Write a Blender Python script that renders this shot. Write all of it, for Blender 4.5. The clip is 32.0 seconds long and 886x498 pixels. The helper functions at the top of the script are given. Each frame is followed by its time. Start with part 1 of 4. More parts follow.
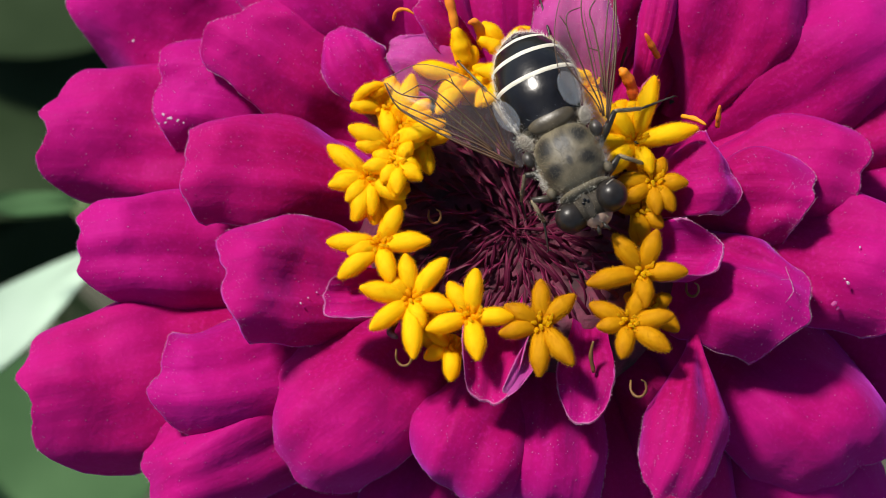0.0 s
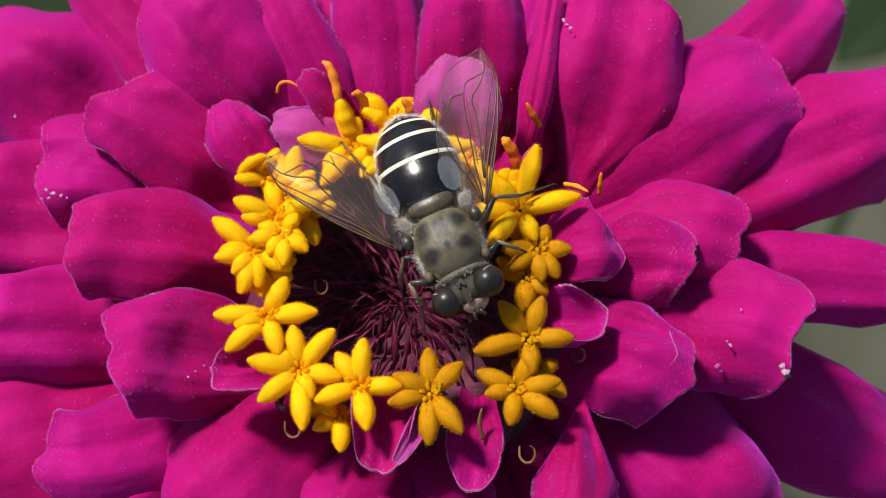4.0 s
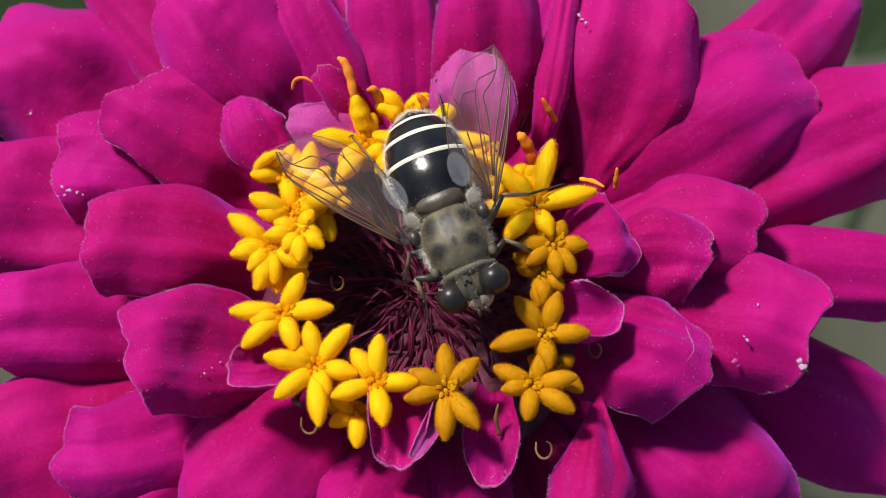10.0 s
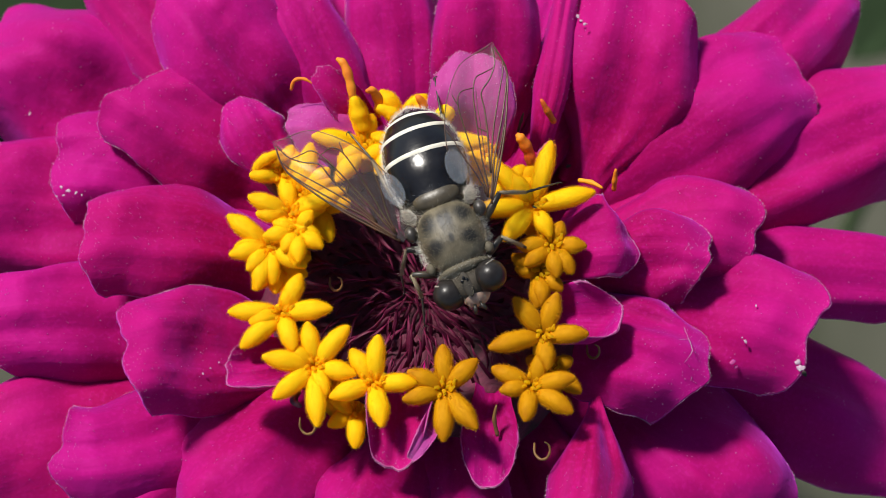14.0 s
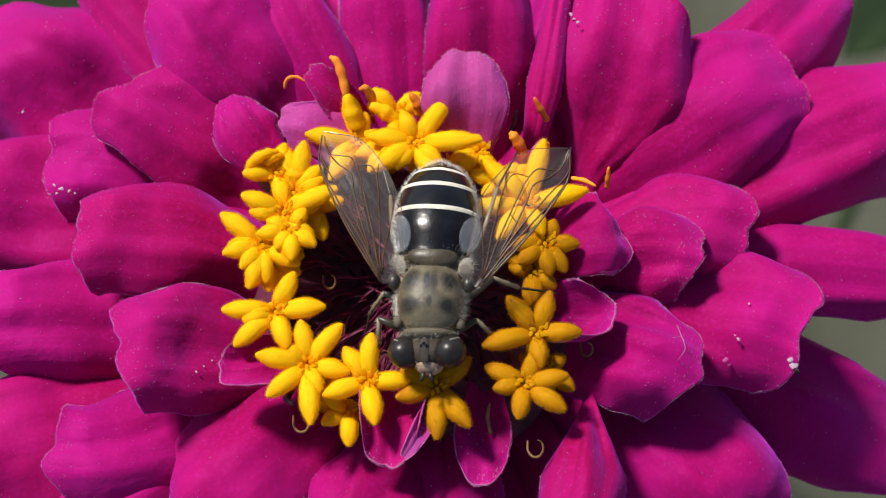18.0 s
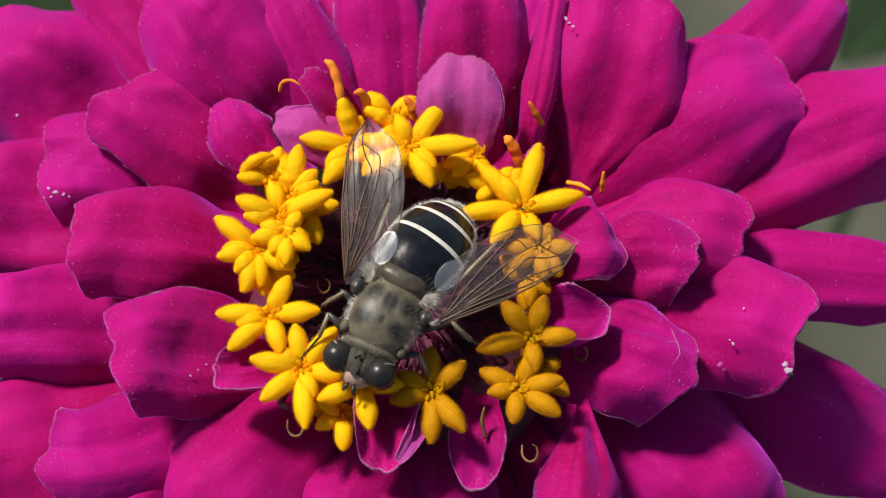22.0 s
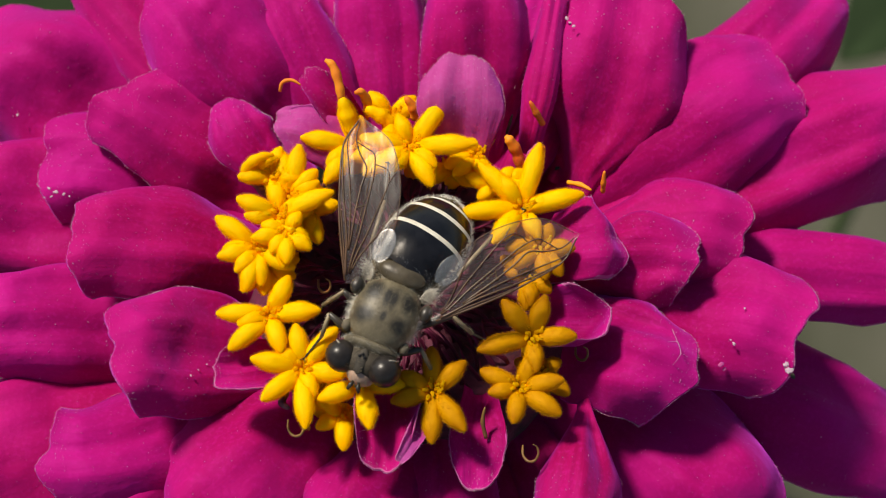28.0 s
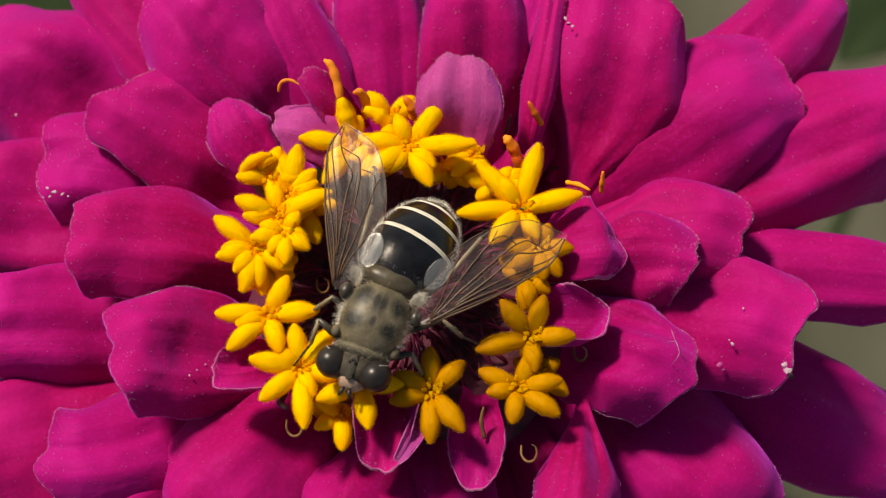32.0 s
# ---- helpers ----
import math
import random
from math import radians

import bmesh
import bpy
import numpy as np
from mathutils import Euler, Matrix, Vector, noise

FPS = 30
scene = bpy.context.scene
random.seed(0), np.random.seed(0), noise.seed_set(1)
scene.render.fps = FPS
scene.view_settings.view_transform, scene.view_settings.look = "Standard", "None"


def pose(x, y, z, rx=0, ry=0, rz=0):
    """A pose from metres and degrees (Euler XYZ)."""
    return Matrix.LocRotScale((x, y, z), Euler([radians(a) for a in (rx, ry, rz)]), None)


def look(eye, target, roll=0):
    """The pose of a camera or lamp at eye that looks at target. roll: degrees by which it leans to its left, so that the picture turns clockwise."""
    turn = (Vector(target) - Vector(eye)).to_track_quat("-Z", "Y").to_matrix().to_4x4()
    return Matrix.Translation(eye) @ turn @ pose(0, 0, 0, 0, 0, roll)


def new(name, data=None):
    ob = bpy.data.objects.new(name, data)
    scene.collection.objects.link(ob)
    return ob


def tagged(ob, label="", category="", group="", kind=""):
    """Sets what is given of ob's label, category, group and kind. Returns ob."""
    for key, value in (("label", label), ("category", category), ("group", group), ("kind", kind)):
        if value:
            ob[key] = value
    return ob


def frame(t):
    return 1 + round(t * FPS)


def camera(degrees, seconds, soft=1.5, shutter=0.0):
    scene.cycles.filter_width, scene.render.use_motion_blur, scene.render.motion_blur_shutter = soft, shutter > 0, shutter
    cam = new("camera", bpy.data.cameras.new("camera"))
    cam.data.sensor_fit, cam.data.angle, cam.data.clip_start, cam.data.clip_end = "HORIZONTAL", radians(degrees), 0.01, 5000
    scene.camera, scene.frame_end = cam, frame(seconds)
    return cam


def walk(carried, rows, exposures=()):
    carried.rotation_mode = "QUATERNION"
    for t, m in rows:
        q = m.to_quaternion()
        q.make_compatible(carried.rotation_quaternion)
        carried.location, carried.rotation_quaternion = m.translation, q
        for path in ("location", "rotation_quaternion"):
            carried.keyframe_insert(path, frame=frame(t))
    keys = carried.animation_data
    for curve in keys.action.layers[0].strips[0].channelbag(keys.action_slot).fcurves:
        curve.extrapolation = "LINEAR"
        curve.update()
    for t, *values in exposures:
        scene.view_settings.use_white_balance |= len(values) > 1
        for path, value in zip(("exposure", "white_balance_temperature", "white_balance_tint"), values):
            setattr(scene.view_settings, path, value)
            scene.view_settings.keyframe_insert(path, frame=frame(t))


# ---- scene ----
cam = camera(28.0, 32.0, soft=0.8)
walk(cam, [
    (0, pose(0.00218, -0.03129, 0.68959, 17.828, 3.051, 2.150)),
    (0.5, pose(0.00218, -0.03120, 0.68936, 17.147, 2.752, 1.986)),
    (1, pose(0.00218, -0.03128, 0.68959, 18.231, 1.471, 1.144)),
    (1.5, pose(0.00218, -0.03140, 0.68990, 19.439, -0.120, -0.002)),
    (2, pose(0.00218, -0.03146, 0.69006, 20.024, -0.127, 0.019)),
    (2.5, pose(0.00218, -0.03144, 0.69002, 19.999, -0.112, -0.051)),
    (3, pose(0.00218, -0.03144, 0.69002, 20.028, -0.121, -0.045)),
    (3.5, pose(0.00218, -0.03144, 0.69000, 20.027, -0.088, -0.021)),
    (5.5, pose(0.00218, -0.03143, 0.69000, 20.006, -0.069, -0.010)),
    (6, pose(0.00218, -0.03142, 0.68996, 20.064, 0.034, 0.012)),
    (6.5, pose(0.00218, -0.03141, 0.68993, 20.083, 0.064, 0.012)),
    (7, pose(0.00218, -0.03140, 0.68990, 20.054, 0.106, 0.006)),
    (7.5, pose(0.00218, -0.03141, 0.68992, 20.034, 0.160, -0.075)),
    (8, pose(0.00218, -0.03142, 0.68995, 20.108, 0.172, 0.038)),
    (8.5, pose(0.00218, -0.03137, 0.68983, 20.027, 0.267, 0.056)),
    (9, pose(0.00218, -0.03138, 0.68985, 20.006, 0.345, -0.020)),
    (9.5, pose(0.00218, -0.03139, 0.68988, 20.067, 0.516, 0.049)),
    (10, pose(0.00218, -0.03140, 0.68989, 19.884, 0.468, -0.024)),
    (10.5, pose(0.00218, -0.03139, 0.68988, 19.824, 0.522, -0.021)),
    (11, pose(0.00218, -0.03138, 0.68986, 19.934, 0.474, -0.039)),
    (11.5, pose(0.00218, -0.03141, 0.68994, 19.896, 0.542, 0.007)),
    (12, pose(0.00218, -0.03138, 0.68986, 19.810, 0.463, -0.027)),
    (12.5, pose(0.00218, -0.03140, 0.68990, 19.840, 0.438, -0.007)),
    (13, pose(0.00218, -0.03144, 0.69002, 19.805, 0.432, -0.033)),
    (13.5, pose(0.00218, -0.03144, 0.69000, 19.772, 0.452, -0.049)),
    (14, pose(0.00218, -0.03143, 0.68999, 19.909, 0.394, 0.048)),
    (14.5, pose(0.00218, -0.03145, 0.69003, 19.789, 0.286, -0.044)),
    (16.5, pose(0.00218, -0.03145, 0.69004, 19.770, 0.237, -0.036)),
    (17, pose(0.00218, -0.03143, 0.68999, 19.876, 0.182, -0.024)),
    (17.5, pose(0.00218, -0.03144, 0.69001, 19.956, 0.175, -0.033)),
    (18, pose(0.00218, -0.03145, 0.69003, 19.847, 0.195, -0.041)),
    (18.5, pose(0.00218, -0.03145, 0.69005, 19.891, 0.114, -0.010)),
    (19, pose(0.00218, -0.03145, 0.69004, 20.000, 0.108, 0.010)),
    (19.5, pose(0.00218, -0.03146, 0.69006, 19.947, 0.147, -0.014)),
    (20, pose(0.00218, -0.03145, 0.69004, 19.879, 0.174, -0.014)),
    (20.5, pose(0.00218, -0.03143, 0.68999, 19.953, 0.093, -0.036)),
    (21, pose(0.00218, -0.03147, 0.69009, 19.989, 0.049, -0.012)),
    (21.5, pose(0.00218, -0.03142, 0.68996, 19.945, 0.001, -0.002)),
    (22, pose(0.00218, -0.03142, 0.68996, 19.975, 0.006, -0.018)),
    (22.5, pose(0.00218, -0.03142, 0.68996, 20.000, 0.000, -0.000)),
    (23, pose(0.00218, -0.03143, 0.69000, 19.962, 0.038, -0.026)),
    (23.5, pose(0.00218, -0.03143, 0.68999, 19.952, 0.058, -0.005)),
    (24, pose(0.00218, -0.03142, 0.68996, 19.987, 0.042, -0.032)),
    (24.5, pose(0.00218, -0.03141, 0.68993, 19.971, 0.060, 0.010)),
    (25, pose(0.00218, -0.03139, 0.68988, 19.966, 0.039, -0.003)),
    (25.5, pose(0.00218, -0.03139, 0.68987, 19.977, 0.051, -0.011)),
    (27.5, pose(0.00218, -0.03138, 0.68984, 19.963, 0.056, -0.032)),
    (28, pose(0.00218, -0.03139, 0.68988, 19.970, 0.020, 0.002)),
    (28.5, pose(0.00218, -0.03140, 0.68991, 19.999, 0.023, 0.003)),
    (29, pose(0.00218, -0.03139, 0.68989, 19.973, -0.016, 0.009)),
    (29.5, pose(0.00218, -0.03141, 0.68992, 19.969, 0.004, -0.008)),
    (30, pose(0.00218, -0.03139, 0.68989, 19.980, -0.017, -0.020)),
    (30.5, pose(0.00218, -0.03141, 0.68994, 19.972, -0.030, -0.009)),
    (31, pose(0.00218, -0.03141, 0.68994, 19.971, -0.035, -0.008)),
    (31.5, pose(0.00218, -0.03140, 0.68991, 19.980, -0.018, -0.023)),
    (32, pose(0.00218, -0.03139, 0.68989, 19.970, -0.028, -0.000)),
], exposures=[(0, 0.21, 6600, 10), (1, 0.31, 6600, 10), (3, 0.26, 6450, 10), (6, 0.21, 6550, 10), (10, 0.22, 6450, 10), (20, 0.22, 6450, 10), (28, 0.14, 7200, 10), (30, 0.10, 7700, 10), (32, 0.09, 7900, 10)])
cam.data.dof.use_dof = True
cam.data.dof.focus_distance = 0.0955
cam.data.dof.aperture_fstop = 54

# ---- light: sun from behind the flower's far side, clear sky ----
SUN_FROM = Vector((-0.43, 0.42, 0.80))
world = bpy.data.worlds.new("sky")
scene.world = world
world.use_nodes = True
wn = world.node_tree
sky = wn.nodes.new("ShaderNodeTexSky")
sky.sky_type = "NISHITA"
sky.sun_disc = False
sky.sun_elevation = math.asin(SUN_FROM.z)
sky.sun_rotation = math.atan2(SUN_FROM.x, SUN_FROM.y)
wn.links.new(sky.outputs[0], wn.nodes["Background"].inputs[0])
wn.nodes["Background"].inputs[1].default_value = 0.078
sun = new("sun", bpy.data.lights.new("sun", "SUN"))
sun.data.energy = 4.5
sun.data.angle = radians(9)
sun.data.color = (1.0, 0.95, 0.87)
sun.matrix_world = look(SUN_FROM, (0, 0, 0))

MM = 0.001
BASE = Vector((0, 0, 0.6))


# ---- materials ----
def material(name, rough=0.5, **values):
    m = bpy.data.materials.new(name)
    m.use_nodes = True
    b = m.node_tree.nodes["Principled BSDF"]
    b.inputs["Roughness"].default_value = rough
    for key, value in values.items():
        b.inputs[key.replace("_", " ")].default_value = value
    return m, m.node_tree, b


def ramp(nt, fac, stops):
    r = nt.nodes.new("ShaderNodeValToRGB")
    while len(r.color_ramp.elements) < len(stops):
        r.color_ramp.elements.new(0.5)
    for e, (p, c) in zip(r.color_ramp.elements, stops):
        e.position, e.color = p, (*c, 1)
    nt.links.new(fac, r.inputs[0])
    return r.outputs[0]


def noise_fac(nt, scale, detail=3.0, coords="Object", stretch=(1, 1, 1)):
    tc = nt.nodes.new("ShaderNodeTexCoord")
    mp = nt.nodes.new("ShaderNodeMapping")
    mp.inputs["Scale"].default_value = stretch
    n = nt.nodes.new("ShaderNodeTexNoise")
    n.inputs["Scale"].default_value = scale
    n.inputs["Detail"].default_value = detail
    nt.links.new(tc.outputs[coords], mp.inputs[0])
    nt.links.new(mp.outputs[0], n.inputs["Vector"])
    return n.outputs["Fac"]


def bump(nt, b, fac, strength, distance):
    n = nt.nodes.new("ShaderNodeBump")
    n.inputs["Strength"].default_value = strength
    n.inputs["Distance"].default_value = distance
    nt.links.new(fac, n.inputs["Height"])
    nt.links.new(n.outputs[0], b.inputs["Normal"])
    return n


def mixed(nt, a, b, fac, kind="MIX"):
    m = nt.nodes.new("ShaderNodeMix")
    m.data_type, m.blend_type = "RGBA", kind
    if isinstance(fac, float):
        m.inputs[0].default_value = fac
    else:
        nt.links.new(fac, m.inputs[0])
    for k, v in ((6, a), (7, b)):
        if isinstance(v, tuple):
            m.inputs[k].default_value = (*v, 1)
        else:
            nt.links.new(v, m.inputs[k])
    return m.outputs[2]


def petal_material(name, deep, full, light, through_light, amount):
    """Velvety petal: fine lengthwise veins and folds, soft blotches, violet sheen, painted tip light."""
    m, nt, b = material(name, 0.6)
    b.inputs["Specular IOR Level"].default_value = 0.2
    b.inputs["Specular Tint"].default_value = (0.75, 0.22, 1.0, 1)
    streak = noise_fac(nt, 1.0, 3, "UV", (1.1, 9, 1))
    vein = noise_fac(nt, 1.0, 2, "UV", (0.7, 60, 1))
    blotch = noise_fac(nt, 170, 2)
    grain = noise_fac(nt, 4200, 4)
    c1 = ramp(nt, streak, [(0.12, deep), (0.55, full)])
    # lit tips against shaded bases, painted as lighter violet along the blade
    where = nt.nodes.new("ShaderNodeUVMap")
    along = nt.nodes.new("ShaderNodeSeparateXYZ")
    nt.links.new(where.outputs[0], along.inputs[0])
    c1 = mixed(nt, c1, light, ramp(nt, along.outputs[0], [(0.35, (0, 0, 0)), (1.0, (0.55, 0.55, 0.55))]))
    c2 = mixed(nt, c1, light, ramp(nt, blotch, [(0.42, (0, 0, 0)), (0.75, (0.55, 0.55, 0.55))]))
    c2 = mixed(nt, c2, deep, ramp(nt, vein, [(0.52, (0, 0, 0)), (0.75, (0.10, 0.10, 0.10))]))
    c2 = mixed(nt, c2, light, ramp(nt, grain, [(0.50, (0, 0, 0)), (0.72, (0.40, 0.40, 0.40))]))
    info = nt.nodes.new("ShaderNodeObjectInfo")
    hue = nt.nodes.new("ShaderNodeHueSaturation")
    rng = nt.nodes.new("ShaderNodeMapRange")
    rng.inputs["To Min"].default_value, rng.inputs["To Max"].default_value = 0.489, 0.508
    nt.links.new(info.outputs["Random"], rng.inputs[0])
    nt.links.new(rng.outputs[0], hue.inputs["Hue"])
    nt.links.new(c2, hue.inputs["Color"])
    nt.links.new(hue.outputs[0], b.inputs["Base Color"])
    b.inputs["Sheen Weight"].default_value = 0.5
    b.inputs["Sheen Roughness"].default_value = 0.5
    b.inputs["Sheen Tint"].default_value = (0.80, 0.10, 1.0, 1)
    last = None
    for fac, strength, distance in ((streak, 0.30, 0.00025), (vein, 0.10, 0.00004), (noise_fac(nt, 1100, 2), 0.35, 0.00018), (grain, 0.4, 0.00004)):
        n = nt.nodes.new("ShaderNodeBump")
        n.inputs["Strength"].default_value, n.inputs["Distance"].default_value = strength, distance
        nt.links.new(fac, n.inputs["Height"])
        if last:
            nt.links.new(last.outputs[0], n.inputs["Normal"])
        last = n
    nt.links.new(last.outputs[0], b.inputs["Normal"])
    tl = nt.nodes.new("ShaderNodeBsdfTranslucent")
    tl.inputs[0].default_value = (*through_light, 1)
    mx = nt.nodes.new("ShaderNodeMixShader")
    mx.inputs[0].default_value = amount
    nt.links.new(b.outputs[0], mx.inputs[1])
    nt.links.new(tl.outputs[0], mx.inputs[2])
    nt.links.new(mx.outputs[0], nt.nodes["Material Output"].inputs[0])
    return m


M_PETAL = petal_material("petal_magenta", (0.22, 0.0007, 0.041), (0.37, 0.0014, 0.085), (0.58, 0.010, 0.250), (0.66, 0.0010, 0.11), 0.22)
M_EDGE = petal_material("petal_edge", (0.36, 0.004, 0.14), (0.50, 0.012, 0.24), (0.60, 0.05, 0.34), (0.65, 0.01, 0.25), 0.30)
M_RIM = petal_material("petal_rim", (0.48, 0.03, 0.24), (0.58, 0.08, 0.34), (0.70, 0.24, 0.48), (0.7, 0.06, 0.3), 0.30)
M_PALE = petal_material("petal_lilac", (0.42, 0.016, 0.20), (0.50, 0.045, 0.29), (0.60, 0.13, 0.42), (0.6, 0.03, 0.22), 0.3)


def simple(name, c1, c2, scale, rough, bump_mm=0.0, **values):
    m, nt, b = material(name, rough, **values)
    fac = noise_fac(nt, scale, 4)
    nt.links.new(ramp(nt, fac, [(0.32, c1), (0.68, c2)]), b.inputs["Base Color"])
    if bump_mm:
        bump(nt, b, noise_fac(nt, scale * 3, 3), 0.6, bump_mm * MM)
    return m


def glowing_through(m, colour, amount):
    """Lets part of the light pass through thin plant tissue."""
    nt = m.node_tree
    tl = nt.nodes.new("ShaderNodeBsdfTranslucent")
    tl.inputs[0].default_value = (*colour, 1)
    mx = nt.nodes.new("ShaderNodeMixShader")
    mx.inputs[0].default_value = amount
    nt.links.new(nt.nodes["Principled BSDF"].outputs[0], mx.inputs[1])
    nt.links.new(tl.outputs[0], mx.inputs[2])
    nt.links.new(mx.outputs[0], nt.nodes["Material Output"].inputs[0])
    return m


M_YELLOW = glowing_through(simple("floret_yellow", (0.98, 0.52, 0.000), (1.0, 0.68, 0.004), 900, 0.7, 0.05, Specular_IOR_Level=0.15), (0.98, 0.50, 0.0), 0.25)
M_YELLOWOLD = glowing_through(simple("floret_deep_yellow", (0.50, 0.20, 0.000), (0.68, 0.32, 0.001), 900, 0.7, 0.05, Specular_IOR_Level=0.15), (0.7, 0.28, 0.0), 0.2)
M_FUZZ = glowing_through(simple("floret_fuzz", (1.0, 0.70, 0.01), (1.0, 0.80, 0.04), 900, 0.7, 0, Specular_IOR_Level=0.2), (1.0, 0.76, 0.04), 0.85)
M_ORANGE = simple("floret_orange", (0.62, 0.09, 0.008), (0.90, 0.36, 0.004), 380, 0.7, 0.12)
M_CHAFF = simple("chaff_maroon", (0.026, 0.003, 0.012), (0.20, 0.008, 0.060), 420, 0.55, 0.08, Specular_IOR_Level=0.25)
M_DISC = simple("disc_dark", (0.035, 0.008, 0.014), (0.16, 0.016, 0.055), 700, 0.8, 0.25)
M_WHITE = glowing_through(simple("petal_hair", (0.70, 0.28, 0.55), (0.85, 0.60, 0.78), 900, 0.35), (0.9, 0.4, 0.7), 0.4)
M_GREEN = simple("leaf_green", (0.040, 0.095, 0.036), (0.065, 0.135, 0.055), 60, 0.8, 0.2, Specular_IOR_Level=0.15)
# shade from neighbouring plants is put into this very dark green
M_LEAFSHADE = simple("leaf_painted_shade", (0.018, 0.032, 0.014), (0.034, 0.054, 0.026), 60, 0.9, 0.2, Specular_IOR_Level=0.04)
# sky reflection on a glossy leaf, painted as a pale matte green
M_LEAFGLOSS = simple("leaf_painted_gloss", (0.36, 0.52, 0.38), (0.46, 0.60, 0.48), 60, 0.7, 0.1)
M_DRYTUBE = simple("dried_tube", (0.10, 0.03, 0.05), (0.26, 0.15, 0.13), 700, 0.7, 0.1)
M_STYLE = simple("style", (0.12, 0.055, 0.018), (0.24, 0.12, 0.035), 900, 0.5)
M_LINT = glowing_through(simple("lint", (0.55, 0.36, 0.50), (0.75, 0.62, 0.70), 900, 0.6), (0.8, 0.5, 0.7), 0.35)
M_BRACT = simple("bract_green", (0.02, 0.04, 0.012), (0.04, 0.065, 0.02), 300, 0.7, 0.2)
M_STEM = simple("stem_green", (0.08, 0.13, 0.04), (0.13, 0.20, 0.07), 300, 0.6, 0.2)
M_SOIL = simple("soil", (0.035, 0.04, 0.02), (0.11, 0.105, 0.08), 9, 0.95, 4)
M_BLACK = simple("fly_black", (0.004, 0.004, 0.005), (0.010, 0.010, 0.012), 1100, 0.22, 0.02, Specular_IOR_Level=0.42)
M_BAND = simple("fly_band", (0.55, 0.52, 0.42), (0.75, 0.72, 0.62), 1500, 0.6, 0.04)
M_THORAX = simple("fly_thorax", (0.065, 0.054, 0.034), (0.14, 0.118, 0.075), 1100, 0.7, 0.05)
M_SPOT = simple("fly_spot", (0.022, 0.018, 0.013), (0.045, 0.037, 0.026), 1100, 0.8, 0.05)
M_HAIRS = simple("fly_hair", (0.70, 0.66, 0.55), (0.90, 0.87, 0.78), 900, 0.6)
M_EYE = simple("fly_eye", (0.014, 0.012, 0.011), (0.026, 0.022, 0.020), 2600, 0.34, 0.012, Specular_IOR_Level=0.35)
M_GOLDHAIR = simple("fly_gold_hair", (0.28, 0.235, 0.15), (0.52, 0.45, 0.31), 900, 0.6)
M_FACE = simple("fly_face", (0.32, 0.19, 0.13), (0.48, 0.33, 0.25), 1200, 0.6, 0.03)
M_LEG = simple("fly_leg", (0.015, 0.013, 0.012), (0.05, 0.042, 0.03), 900, 0.4, 0.02)
M_LEGPALE = simple("fly_leg_pale", (0.16, 0.12, 0.07), (0.30, 0.24, 0.15), 900, 0.45, 0.02)
M_SCUTELLUM = simple("fly_scutellum", (0.042, 0.033, 0.020), (0.095, 0.077, 0.048), 1100, 0.4, 0.03)
M_VERTEX = simple("fly_head", (0.028, 0.023, 0.017), (0.070, 0.058, 0.042), 1200, 0.7, 0.04, Specular_IOR_Level=0.2)
M_VEIN = simple("wing_vein", (0.05, 0.024, 0.012), (0.12, 0.06, 0.03), 900, 0.4)
M_SQUAMA = simple("wing_scale", (0.24, 0.22, 0.18), (0.38, 0.35, 0.30), 900, 0.5, 0.02)


def wing_material(name, tint, share, gloss):
    m = bpy.data.materials.new(name)
    m.use_nodes = True
    nt = m.node_tree
    b = nt.nodes["Principled BSDF"]
    b.inputs["Base Color"].default_value = (*tint, 1)
    b.inputs["Roughness"].default_value = 0.4
    clear = nt.nodes.new("ShaderNodeBsdfTransparent")
    clear.inputs[0].default_value = (0.99, 0.98, 0.97, 1)
    film = nt.nodes.new("ShaderNodeMixShader")
    film.inputs[0].default_value = share
    shine = nt.nodes.new("ShaderNodeBsdfGlossy")
    shine.inputs["Roughness"].default_value = 0.28
    whole = nt.nodes.new("ShaderNodeMixShader")
    whole.inputs[0].default_value = gloss
    n = bump(nt, b, noise_fac(nt, 1.0, 2, "Object", (260, 1100, 600)), 0.7, 0.00022)
    nt.links.new(n.outputs[0], shine.inputs["Normal"])
    nt.links.new(clear.outputs[0], film.inputs[1])
    nt.links.new(b.outputs[0], film.inputs[2])
    nt.links.new(film.outputs[0], whole.inputs[1])
    nt.links.new(shine.outputs[0], whole.inputs[2])
    nt.links.new(whole.outputs[0], nt.nodes["Material Output"].inputs[0])
    return m


M_WING = wing_material("wing_membrane", (0.66, 0.58, 0.58), 0.030, 0.009)
M_ALULA = wing_material("wing_alula", (0.62, 0.68, 0.74), 0.07, 0.05)


# ---- mesh helpers (millimetres in, metres out) ----
def mesh_of(name, verts, faces, mats, uvs=None, face_mats=None, smooth=True):
    me = bpy.data.meshes.new(name)
    me.from_pydata([(x * MM, y * MM, z * MM) for x, y, z in verts], [], faces)
    for m in mats:
        me.materials.append(m)
    if face_mats:
        me.polygons.foreach_set("material_index", face_mats)
    if smooth:
        me.polygons.foreach_set("use_smooth", [True] * len(faces))
    if uvs:
        layer = me.uv_layers.new(name="UVMap")
        for loop in me.loops:
            layer.data[loop.index].uv = uvs[loop.vertex_index]
    me.update()
    return me


def piece(name, me, parent, label="", m=None):
    ob = new(name, me)
    ob.parent = parent
    if m is not None:
        ob.matrix_basis = m
    return tagged(ob, label)


